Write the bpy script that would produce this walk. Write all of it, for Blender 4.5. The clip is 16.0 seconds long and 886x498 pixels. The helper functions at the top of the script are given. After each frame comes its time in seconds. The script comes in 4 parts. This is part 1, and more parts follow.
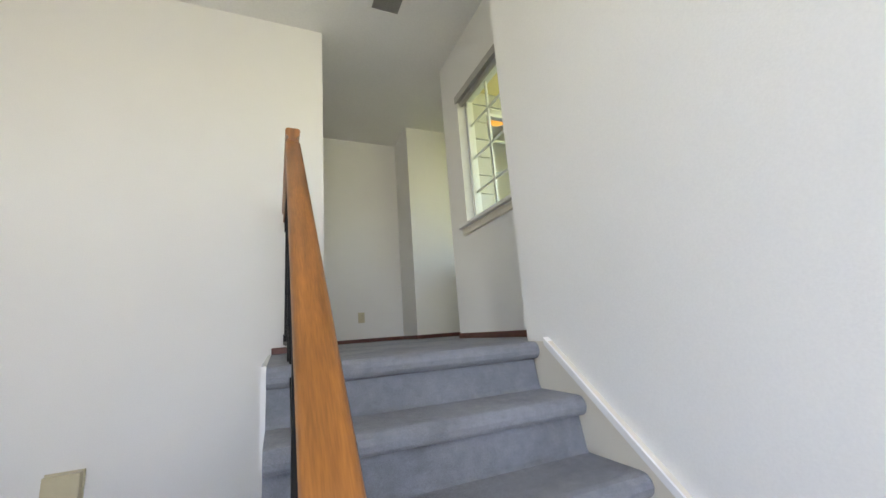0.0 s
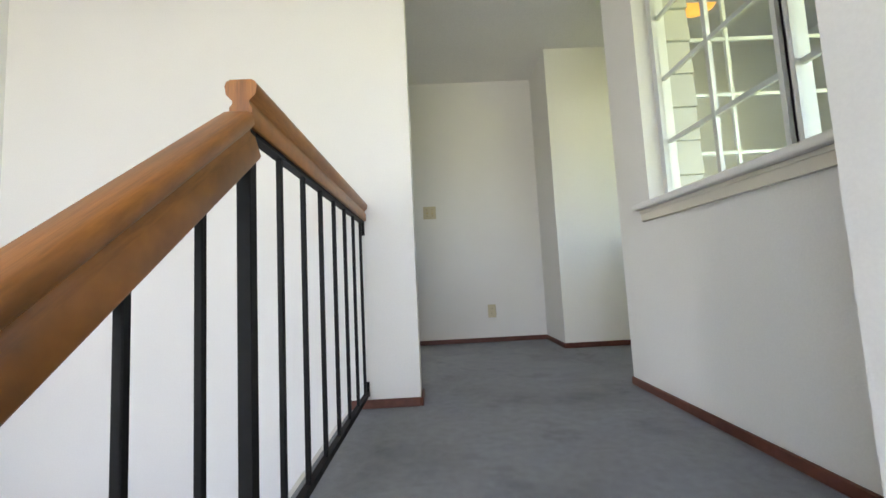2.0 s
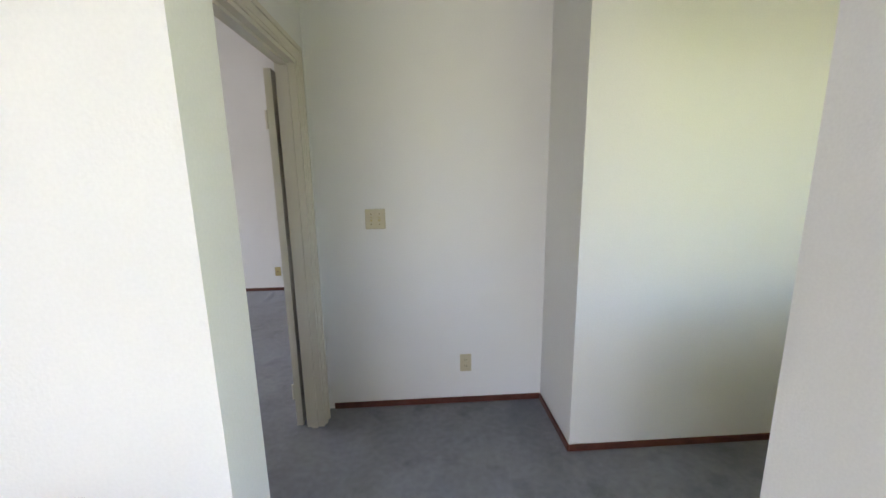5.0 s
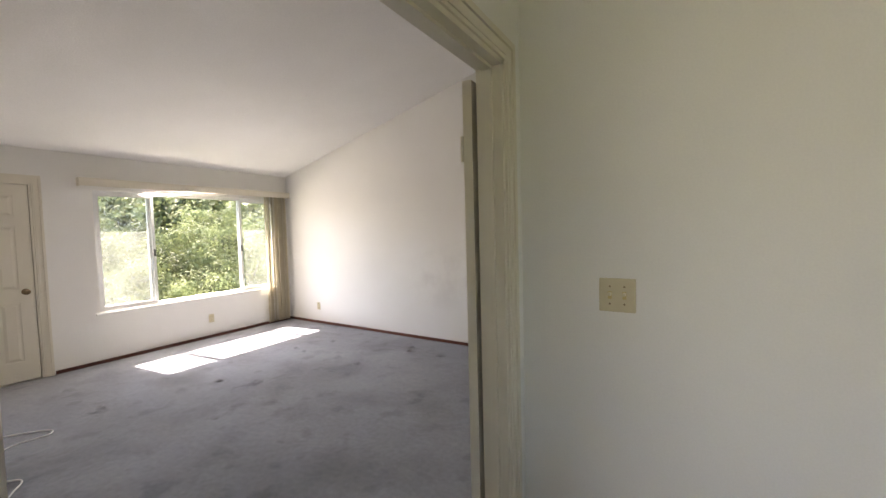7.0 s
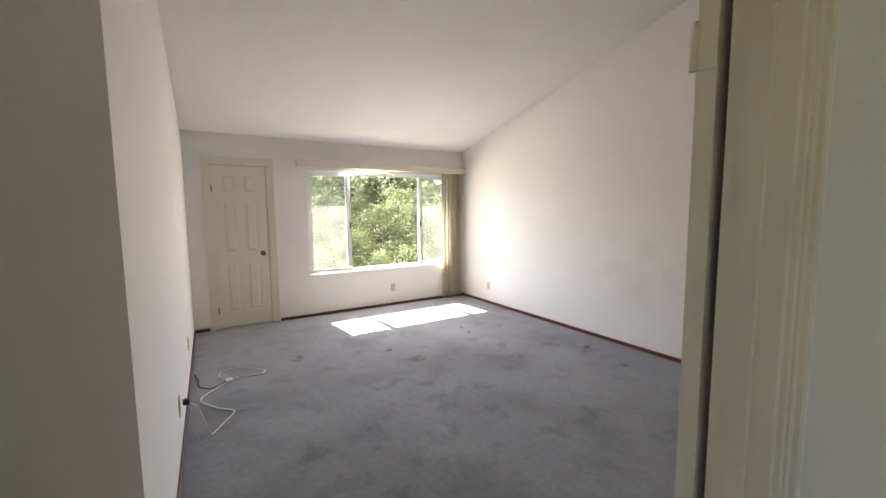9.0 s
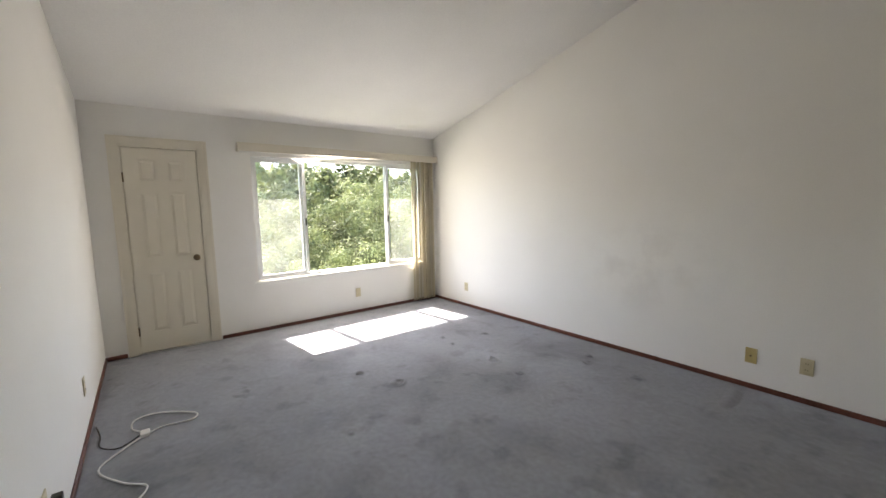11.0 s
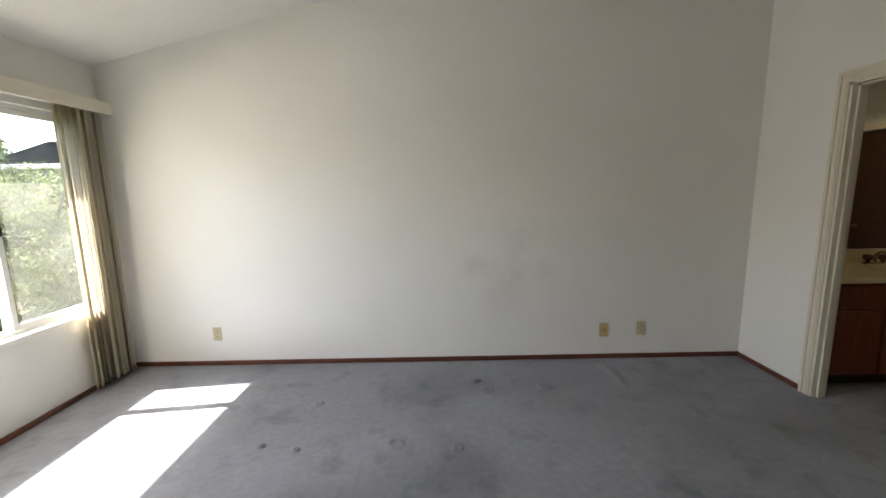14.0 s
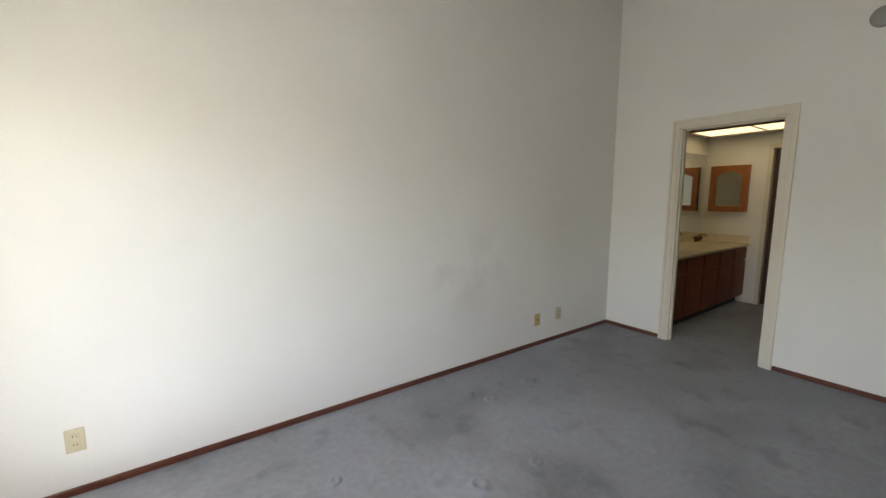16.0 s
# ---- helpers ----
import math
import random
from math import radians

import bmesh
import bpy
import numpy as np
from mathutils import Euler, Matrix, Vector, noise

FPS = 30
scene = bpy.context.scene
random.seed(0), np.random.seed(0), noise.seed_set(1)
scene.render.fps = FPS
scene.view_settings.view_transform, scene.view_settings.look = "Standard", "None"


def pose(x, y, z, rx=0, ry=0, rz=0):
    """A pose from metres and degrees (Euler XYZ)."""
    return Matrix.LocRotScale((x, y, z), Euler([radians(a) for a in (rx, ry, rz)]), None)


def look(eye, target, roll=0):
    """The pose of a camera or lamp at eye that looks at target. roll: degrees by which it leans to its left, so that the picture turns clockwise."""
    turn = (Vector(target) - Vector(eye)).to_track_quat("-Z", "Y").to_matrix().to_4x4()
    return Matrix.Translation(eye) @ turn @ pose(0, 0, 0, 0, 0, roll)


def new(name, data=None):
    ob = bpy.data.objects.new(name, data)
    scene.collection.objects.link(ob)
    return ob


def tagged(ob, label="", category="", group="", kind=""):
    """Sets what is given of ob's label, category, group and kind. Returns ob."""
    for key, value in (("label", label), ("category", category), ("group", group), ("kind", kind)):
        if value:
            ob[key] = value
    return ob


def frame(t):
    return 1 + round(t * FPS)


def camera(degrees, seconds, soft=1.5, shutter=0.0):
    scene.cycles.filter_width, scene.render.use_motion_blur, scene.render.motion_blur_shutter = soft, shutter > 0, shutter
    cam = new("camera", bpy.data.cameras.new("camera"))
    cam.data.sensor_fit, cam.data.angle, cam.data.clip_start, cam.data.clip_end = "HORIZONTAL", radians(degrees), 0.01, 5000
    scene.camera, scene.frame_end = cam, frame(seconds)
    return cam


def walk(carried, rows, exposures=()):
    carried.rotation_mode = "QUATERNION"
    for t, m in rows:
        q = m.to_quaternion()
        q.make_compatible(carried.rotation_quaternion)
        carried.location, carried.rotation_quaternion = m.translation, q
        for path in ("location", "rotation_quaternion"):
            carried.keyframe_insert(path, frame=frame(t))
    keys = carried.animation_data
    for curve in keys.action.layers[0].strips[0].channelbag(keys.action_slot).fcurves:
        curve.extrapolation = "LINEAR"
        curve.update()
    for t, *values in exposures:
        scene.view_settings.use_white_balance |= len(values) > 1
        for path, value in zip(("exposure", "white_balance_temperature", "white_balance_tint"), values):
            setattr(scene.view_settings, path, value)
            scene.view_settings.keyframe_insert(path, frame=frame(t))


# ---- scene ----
# Layout: x = 0 is the hall face of the bedroom wall, y = 0 the hall's end wall, z = 0 the upper floor.
cam = camera(97.8, 16.0)
PATH = [
    (0, (-0.296, -4.447, 0.075), (0.489, -2.654, 0.484), -4.2),
    (0.5, (-0.133, -4.244, 0.176), (0.431, -2.364, 0.562), -3.1),
    (1, (-0.008, -4.037, 0.255), (0.267, -2.072, 0.51), -2.9),
    (1.5, (0.135, -3.742, 0.404), (0.21, -1.757, 0.632), -2.1),
    (2, (0.102, -3.536, 0.564), (0.139, -1.543, 0.731), -2.9),
    (2.5, (0.147, -3.361, 0.673), (0.18, -1.362, 0.727), -3.4),
    (3, (0.199, -3.163, 0.839), (0.191, -1.163, 0.816), -2.9),
    (3.2, (0.199, -3.072, 0.89), (0.229, -1.073, 0.848), -2.6),
    (5.3, (0.34, -2.125, 1.473), (0.459, -0.169, 1.077), -0.9),
    (5.5, (0.358, -2.035, 1.445), (0.419, -0.065, 1.11), -0.9),
    (6, (0.406, -1.8, 1.414), (0.092, 0.167, 1.241), -0.6),
    (6.5, (0.293, -1.574, 1.429), (-0.325, 0.325, 1.328), -1.5),
    (7, (0.262, -1.431, 1.438), (-0.806, 0.257, 1.341), -1.5),
    (7.5, (0.264, -1.282, 1.448), (-1.158, 0.119, 1.306), -0.9),
    (8, (0.15, -1.222, 1.45), (-1.452, -0.039, 1.277), -0.6),
    (8.2, (0.098, -1.185, 1.44), (-1.556, -0.074, 1.263), -0.8),
    (10.3, (-0.345, -0.775, 1.413), (-2.06, 0.234, 1.217), -0.5),
    (10.5, (-0.443, -0.78, 1.407), (-2.121, 0.29, 1.212), -0.7),
    (11, (-0.713, -0.802, 1.405), (-2.288, 0.411, 1.184), -1.1),
    (11.5, (-1.049, -0.782, 1.426), (-2.496, 0.577, 1.177), -1.0),
    (12, (-1.433, -0.751, 1.413), (-2.665, 0.801, 1.143), -0.9),
    (12.5, (-1.795, -0.691, 1.428), (-2.722, 1.058, 1.141), -0.9),
    (13, (-2.202, -0.586, 1.422), (-2.775, 1.311, 1.159), -1.0),
    (13.5, (-2.612, -0.54, 1.428), (-2.839, 1.429, 1.157), -0.9),
    (14, (-2.858, -0.387, 1.435), (-2.854, 1.59, 1.13), -1.0),
    (14.5, (-3.262, -0.21, 1.448), (-3.013, 1.754, 1.162), 0.1),
    (15, (-3.575, -0.099, 1.446), (-3.081, 1.819, 1.172), 0.1),
    (15.5, (-3.986, 0.148, 1.407), (-3.156, 1.948, 1.141), -0.3),
    (16, (-4.287, 0.31, 1.415), (-3.149, 1.933, 1.146), -0.2),
]
walk(cam, [(t, look(eye, target, roll)) for t, eye, target, roll in PATH],
     exposures=[(0.0, 3.12, 6800, 14), (0.8, 3.24, 6800, 14), (2.0, 3.42, 6500, 15), (3.2, 3.43, 6450, 16), (5.3, 3.62, 6200, 20), (6.0, 3.42, 6850, 20), (7.0, 3.22, 7050, 20), (8.0, 3.27, 7050, 20), (10.3, 3.2, 6800, 16), (11.0, 3.1, 6800, 15), (12.5, 2.82, 6800, 13), (14.5, 2.85, 6800, 13), (16.0, 3.02, 6750, 12)])

# ---- light ----
world = bpy.data.worlds.new("world")
scene.world = world
world.use_nodes = True
wn = world.node_tree
sky = wn.nodes.new("ShaderNodeTexSky")
sky.sky_type = "NISHITA"
sky.sun_disc = False
SUN_ELEV, SUN_AZ = 52.0, 97.0   # azimuth: degrees from +y towards -x
sky.sun_elevation = radians(SUN_ELEV)
sky.sun_rotation = radians(-SUN_AZ)
wn.links.new(sky.outputs[0], wn.nodes["Background"].inputs[0])
wn.nodes["Background"].inputs[1].default_value = 0.13
sun = new("sun", bpy.data.lights.new("sun", "SUN"))
sun.data.energy = 5.0
sun.data.angle = radians(0.5)
sun.data.color = (1.0, 0.95, 0.86)
sd = Vector((-math.sin(radians(SUN_AZ)) * math.cos(radians(SUN_ELEV)), math.cos(radians(SUN_AZ)) * math.cos(radians(SUN_ELEV)), math.sin(radians(SUN_ELEV))))
sun.matrix_world = look(sd * 50, (0, 0, 0))


def area(name, at, to, w, h, watts, colour=(1, 1, 1)):
    ob = new(name, bpy.data.lights.new(name, "AREA"))
    ob.data.shape, ob.data.size, ob.data.size_y = "RECTANGLE", w, h
    ob.data.energy, ob.data.color = watts, colour
    ob.matrix_world = look(at, to)
    return ob


# ---- materials ----
def mat(name, base, rough=0.6, var=0.08, scale=3.0, grain=0.0, grain_scale=150.0, bump=0.0, metal=0.0, stretch=(1, 1, 1), dark=None, rand=0.0):
    m = bpy.data.materials.new(name)
    m.use_nodes = True
    t = m.node_tree
    b = t.nodes["Principled BSDF"]
    b.inputs["Roughness"].default_value = rough
    b.inputs["Metallic"].default_value = metal
    co = t.nodes.new("ShaderNodeTexCoord")
    mp = t.nodes.new("ShaderNodeMapping")
    mp.inputs["Scale"].default_value = stretch
    t.links.new(co.outputs["Object"], mp.inputs[0])
    n1 = t.nodes.new("ShaderNodeTexNoise")
    n1.inputs["Scale"].default_value = scale
    n1.inputs["Detail"].default_value = 4
    t.links.new(mp.outputs[0], n1.inputs["Vector"])
    ramp = t.nodes.new("ShaderNodeValToRGB")
    d = dark or tuple(c * (1 - var) for c in base)
    ramp.color_ramp.elements[0].color = (*d, 1)
    ramp.color_ramp.elements[1].color = (*[min(1, c * (1 + var)) for c in base], 1)
    ramp.color_ramp.elements[0].position, ramp.color_ramp.elements[1].position = 0.3, 0.7
    t.links.new(n1.outputs[0], ramp.inputs[0])
    col = ramp.outputs[0]
    if grain or bump:
        n2 = t.nodes.new("ShaderNodeTexNoise")
        n2.inputs["Scale"].default_value = grain_scale
        n2.inputs["Detail"].default_value = 3
        t.links.new(mp.outputs[0], n2.inputs["Vector"])
        if grain:
            mr = t.nodes.new("ShaderNodeMapRange")
            mr.inputs["From Min"].default_value, mr.inputs["From Max"].default_value = 0.3, 0.7
            mr.inputs["To Min"].default_value, mr.inputs["To Max"].default_value = 1 - grain, 1 + grain
            t.links.new(n2.outputs[0], mr.inputs[0])
            mx = t.nodes.new("ShaderNodeVectorMath")
            mx.operation = "SCALE"
            t.links.new(col, mx.inputs[0])
            t.links.new(mr.outputs[0], mx.inputs["Scale"])
            col = mx.outputs[0]
        if bump:
            bp = t.nodes.new("ShaderNodeBump")
            bp.inputs["Strength"].default_value = bump
            bp.inputs["Distance"].default_value = 0.004
            t.links.new(n2.outputs[0], bp.inputs["Height"])
            t.links.new(bp.outputs[0], b.inputs["Normal"])
    if rand:
        oi = t.nodes.new("ShaderNodeObjectInfo")
        mr = t.nodes.new("ShaderNodeMapRange")
        mr.inputs["To Min"].default_value, mr.inputs["To Max"].default_value = 1 - rand, 1 + rand
        t.links.new(oi.outputs["Random"], mr.inputs[0])
        mx = t.nodes.new("ShaderNodeVectorMath")
        mx.operation = "SCALE"
        t.links.new(col, mx.inputs[0])
        t.links.new(mr.outputs[0], mx.inputs["Scale"])
        col = mx.outputs[0]
    t.links.new(col, b.inputs["Base Color"])
    return m


def emit(name, colour, strength):
    m = bpy.data.materials.new(name)
    m.use_nodes = True
    b = m.node_tree.nodes["Principled BSDF"]
    b.inputs["Base Color"].default_value = (*colour, 1)
    b.inputs["Emission Color"].default_value = (*colour, 1)
    b.inputs["Emission Strength"].default_value = strength
    return m


def glass(name, tint=(1, 1, 1), rough=0.0):
    m = bpy.data.materials.new(name)
    m.use_nodes = True
    b = m.node_tree.nodes["Principled BSDF"]
    b.inputs["Base Color"].default_value = (*tint, 1)
    b.inputs["Roughness"].default_value = rough
    b.inputs["Transmission Weight"].default_value = 1.0
    b.inputs["IOR"].default_value = 1.02
    return m


def dusty(name):
    """Window glass under a thin uneven film of dust."""
    m = glass(name, (0.95, 0.97, 0.96))
    t = m.node_tree
    tr = t.nodes.new("ShaderNodeBsdfTranslucent")
    tr.inputs[0].default_value = (0.75, 0.77, 0.74, 1)
    co = t.nodes.new("ShaderNodeTexCoord")
    n = t.nodes.new("ShaderNodeTexNoise")
    n.inputs["Scale"].default_value, n.inputs["Detail"].default_value = 2.5, 4
    t.links.new(co.outputs["Object"], n.inputs["Vector"])
    r = t.nodes.new("ShaderNodeMapRange")
    r.inputs["From Min"].default_value, r.inputs["From Max"].default_value = 0.35, 0.65
    r.inputs["To Min"].default_value, r.inputs["To Max"].default_value = 0.022, 0.042
    t.links.new(n.outputs[0], r.inputs[0])
    mx = t.nodes.new("ShaderNodeMixShader")
    t.links.new(r.outputs[0], mx.inputs[0])
    t.links.new(t.nodes["Principled BSDF"].outputs[0], mx.inputs[1])
    t.links.new(tr.outputs[0], mx.inputs[2])
    t.links.new(mx.outputs[0], t.nodes["Material Output"].inputs[0])
    return m


def carpet():
    m = mat("grey_carpet", (0.230, 0.241, 0.270), 0.95, 0.08, 1.3, 0.22, 420, 1.0)
    t = m.node_tree
    b = t.nodes["Principled BSDF"]
    base = b.inputs["Base Color"].links[0].from_socket
    co = t.nodes.new("ShaderNodeTexCoord")

    def patchy(scale, lo, hi, to, detail, dist=1.5):
        n = t.nodes.new("ShaderNodeTexNoise")
        n.inputs["Scale"].default_value, n.inputs["Detail"].default_value, n.inputs["Distortion"].default_value = scale, detail, dist
        t.links.new(co.outputs["Object"], n.inputs["Vector"])
        r = t.nodes.new("ShaderNodeMapRange")
        r.inputs["From Min"].default_value, r.inputs["From Max"].default_value = lo, hi
        r.inputs["To Min"].default_value, r.inputs["To Max"].default_value = to
        t.links.new(n.outputs[0], r.inputs[0])
        return n.outputs[0], r.outputs[0]
    out = base
    hs = []
    for args in ((1.5, 0.50, 0.66, (1.05, 0.80), 6, 0.2), (5.0, 0.57, 0.68, (1.0, 0.78), 6, 0.1), (0.9, 0.35, 0.65, (0.88, 1.12), 2, 0.3), (28.0, 0.35, 0.65, (0.92, 1.08), 6, 0.0)):
        h, f = patchy(*args)
        hs.append(h)
        mx = t.nodes.new("ShaderNodeVectorMath")
        mx.operation = "SCALE"
        t.links.new(out, mx.inputs[0])
        t.links.new(f, mx.inputs["Scale"])
        out = mx.outputs[0]
    vo = t.nodes.new("ShaderNodeTexVoronoi")
    vo.inputs["Scale"].default_value = 2.1
    t.links.new(co.outputs["Object"], vo.inputs["Vector"])
    r = t.nodes.new("ShaderNodeMapRange")
    r.inputs["From Min"].default_value, r.inputs["From Max"].default_value = 0.02, 0.06
    r.inputs["To Min"].default_value, r.inputs["To Max"].default_value = 0.62, 1.0
    t.links.new(vo.outputs["Distance"], r.inputs[0])
    mx = t.nodes.new("ShaderNodeVectorMath")
    mx.operation = "SCALE"
    t.links.new(out, mx.inputs[0])
    t.links.new(r.outputs[0], mx.inputs["Scale"])
    out = mx.outputs[0]
    t.links.new(out, b.inputs["Base Color"])
    bp = t.nodes.new("ShaderNodeBump")
    bp.inputs["Strength"].default_value, bp.inputs["Distance"].default_value = 0.7, 0.03
    t.links.new(hs[1], bp.inputs["Height"])
    old = b.inputs["Normal"].links[0].from_node
    t.links.new(bp.outputs[0], old.inputs["Normal"])
    b.inputs["Sheen Weight"].default_value = 0.15
    return m


def translucent(m, share):
    """Lets part of the light through a thin leaf or cloth."""
    t = m.node_tree
    b = t.nodes["Principled BSDF"]
    tr = t.nodes.new("ShaderNodeBsdfTranslucent")
    t.links.new(b.inputs["Base Color"].links[0].from_socket, tr.inputs[0])
    mx = t.nodes.new("ShaderNodeMixShader")
    mx.inputs[0].default_value = share
    t.links.new(b.outputs[0], mx.inputs[1])
    t.links.new(tr.outputs[0], mx.inputs[2])
    t.links.new(mx.outputs[0], t.nodes["Material Output"].inputs[0])
    return m


WALL = mat("wall_paint", (0.79, 0.78, 0.745), 0.7, 0.03, 0.9, 0.02, 160, 0.15)
def scuffed(centre, size):
    """Wall paint with one faint rubbed patch."""
    m = mat("scuffed_wall_paint", (0.79, 0.78, 0.745), 0.7, 0.03, 0.9, 0.02, 160, 0.15)
    t = m.node_tree
    b = t.nodes["Principled BSDF"]
    base = b.inputs["Base Color"].links[0].from_socket
    co = t.nodes.new("ShaderNodeTexCoord")
    mp = t.nodes.new("ShaderNodeMapping")
    mp.vector_type = "TEXTURE"
    mp.inputs["Location"].default_value, mp.inputs["Scale"].default_value = centre, size
    t.links.new(co.outputs["Object"], mp.inputs[0])
    ln = t.nodes.new("ShaderNodeVectorMath")
    ln.operation = "LENGTH"
    t.links.new(mp.outputs[0], ln.inputs[0])
    fall = t.nodes.new("ShaderNodeMapRange")
    fall.inputs["From Min"].default_value, fall.inputs["From Max"].default_value = 1.0, 0.2
    t.links.new(ln.outputs["Value"], fall.inputs[0])
    n = t.nodes.new("ShaderNodeTexNoise")
    n.inputs["Scale"].default_value, n.inputs["Detail"].default_value = 5.0, 5
    t.links.new(co.outputs["Object"], n.inputs["Vector"])
    r = t.nodes.new("ShaderNodeMapRange")
    r.inputs["From Min"].default_value, r.inputs["From Max"].default_value = 0.42, 0.68
    r.inputs["To Max"].default_value = 0.22
    t.links.new(n.outputs[0], r.inputs[0])
    k = t.nodes.new("ShaderNodeMath")
    k.operation = "MULTIPLY"
    t.links.new(fall.outputs[0], k.inputs[0])
    t.links.new(r.outputs[0], k.inputs[1])
    mx = t.nodes.new("ShaderNodeMix")
    mx.data_type = "RGBA"
    t.links.new(k.outputs[0], mx.inputs["Factor"])
    t.links.new(base, mx.inputs["A"])
    mx.inputs["B"].default_value = (0.40, 0.36, 0.34, 1)
    t.links.new(mx.outputs["Result"], b.inputs["Base Color"])
    return m


SCUFFED = scuffed((-2.35, 2.7, 0.85), (0.75, 1.0, 0.5))
CEIL = mat("ceiling_paint", (0.80, 0.79, 0.77), 0.8, 0.02, 2.0, 0.03, 90, 0.35)
TRIM = mat("cream_trim_paint", (0.70, 0.655, 0.55), 0.45, 0.02, 5.0)
WHITE = mat("white_trim_paint", (0.80, 0.79, 0.76), 0.4, 0.03, 6.0)
CARPET = carpet()
BASE = mat("red_brown_baseboard_wood", (0.11, 0.034, 0.020), 0.45, 0.25, 8, 0.15, 40, 0.05)
OAK = mat("orange_oak", (0.275, 0.104, 0.021), 0.36, 0.35, 5, 0.18, 45, 0.04, stretch=(9, 0.6, 0.6))
CABINET = mat("red_oak_cabinet", (0.17, 0.040, 0.012), 0.4, 0.25, 6, 0.12, 30, 0.05, stretch=(8, 8, 1))
IRON = mat("black_painted_iron", (0.006, 0.006, 0.006), 0.55, 0.2, 30)
IRON.node_tree.nodes["Principled BSDF"].inputs["Specular IOR Level"].default_value = 0.2
ALMOND = mat("almond_plastic", (0.56, 0.50, 0.33), 0.35, 0.04, 20)
DARKSLOT = mat("dark_slot", (0.02, 0.018, 0.015), 0.6, 0.1, 20)
BRASS = mat("aged_bronze", (0.20, 0.15, 0.09), 0.35, 0.2, 40, metal=0.9)
NICKEL = mat("brushed_nickel", (0.26, 0.23, 0.19), 0.3, 0.1, 40, metal=0.9)
ALU = mat("white_aluminium", (0.72, 0.73, 0.72), 0.4, 0.04, 10)
BLIND = translucent(mat("beige_blind_fabric", (0.60, 0.54, 0.40), 0.8, 0.08, 4, 0.06, 200, 0.1, rand=0.15), 0.2)
GLASS = glass("window_glass", (0.96, 0.98, 0.97))
HAZY = dusty("dusty_window_glass")
MIRROR = mat("mirror_silver", (0.85, 0.87, 0.86), 0.02, 0.0, 1, metal=1.0)
COUNTER = mat("cream_cultured_marble", (0.66, 0.58, 0.42), 0.25, 0.06, 5)
CORD = mat("white_cord", (0.75, 0.75, 0.74), 0.5, 0.05, 20)
BLACKCORD = mat("black_cord", (0.02, 0.02, 0.02), 0.5, 0.1, 20)
DIFFUSER = emit("lit_diffuser", (1.0, 0.80, 0.44), 0.21)
AMBER = emit("amber_glass", (1.0, 0.45, 0.08), 0.12)
CABINET2 = mat("orange_oak_frame", (0.30, 0.105, 0.028), 0.4, 0.2, 6, 0.12, 30, 0.05, stretch=(8, 8, 1))
SHADE = mat("grey_shade_fabric", (0.42, 0.41, 0.38), 0.8, 0.05, 10)
GREYMETAL = mat("grey_metal", (0.33, 0.32, 0.30), 0.5, 0.05, 20)
DARKWOOD = mat("dark_wood", (0.06, 0.025, 0.012), 0.4, 0.2, 20)
ROOF = mat("red_brown_roof", (0.26, 0.11, 0.08), 0.9, 0.2, 4, 0.2, 20, 0.4)
# Cream soffit with the yellow of its warm bounce light in the colour.
SOFFIT = mat("warm_lit_cream", (0.74, 0.64, 0.36), 0.7, 0.05, 3)
SIDING = mat("pale_siding", (0.46, 0.46, 0.44), 0.7, 0.06, 3)
LEAF = translucent(mat("oak_leaf", (0.175, 0.195, 0.085), 0.55, 0.6, 0.7, rand=0.3), 0.28)
LEAF.node_tree.nodes["Principled BSDF"].inputs["Specular IOR Level"].default_value = 0.12
BARK = mat("grey_bark", (0.12, 0.10, 0.08), 0.9, 0.3, 5, 0.2, 40, 0.6)
GRASS = mat("dry_hill_grass", (0.16, 0.17, 0.06), 0.95, 0.35, 0.15, 0.2, 8)


# ---- mesh helpers ----
def box(bm, x0, x1, y0, y1, z0, z1):
    v = [bm.verts.new((x, y, z)) for z in (z0, z1) for y in (y0, y1) for x in (x0, x1)]
    for f in ((0, 2, 3, 1), (4, 5, 7, 6), (0, 1, 5, 4), (2, 6, 7, 3), (0, 4, 6, 2), (1, 3, 7, 5)):
        bm.faces.new([v[i] for i in f])
    return v


def link(name, bm, material, parent=None, smooth=False):
    bmesh.ops.recalc_face_normals(bm, faces=bm.faces[:])
    me = bpy.data.meshes.new(name)
    bm.to_mesh(me)
    bm.free()
    if material:
        me.materials.append(material)
    if smooth:
        for p in me.polygons:
            p.use_smooth = True
    ob = new(name, me)
    if parent:
        ob.parent = parent
    return ob


def part(name, bm, material, parent, label="", smooth=False, bevel=0.0):
    if bevel:
        soften(bm, bevel)
    ob = link(name, bm, material, parent, smooth)
    return tagged(ob, label)


def soften(bm, w, seg=2):
    bmesh.ops.recalc_face_normals(bm, faces=bm.faces[:])
    es = [e for e in bm.edges if len(e.link_faces) == 2 and e.calc_face_angle(0) > 0.6]
    bmesh.ops.bevel(bm, geom=es, offset=w, segments=seg, profile=0.5, affect="EDGES", clamp_overlap=True)


def boxes(*bs):
    bm = bmesh.new()
    for b in bs:
        box(bm, *b)
    return bm


def thing(name, at, label, category, group="", kind=""):
    ob = new(name)
    ob.empty_display_size = 0.1
    ob.matrix_world = at if isinstance(at, Matrix) else Matrix.Translation(at)
    return tagged(ob, label, category, group, kind)


def structure(name, bm, material, label, category):
    return tagged(link(name, bm, material), label, category, kind="structure")


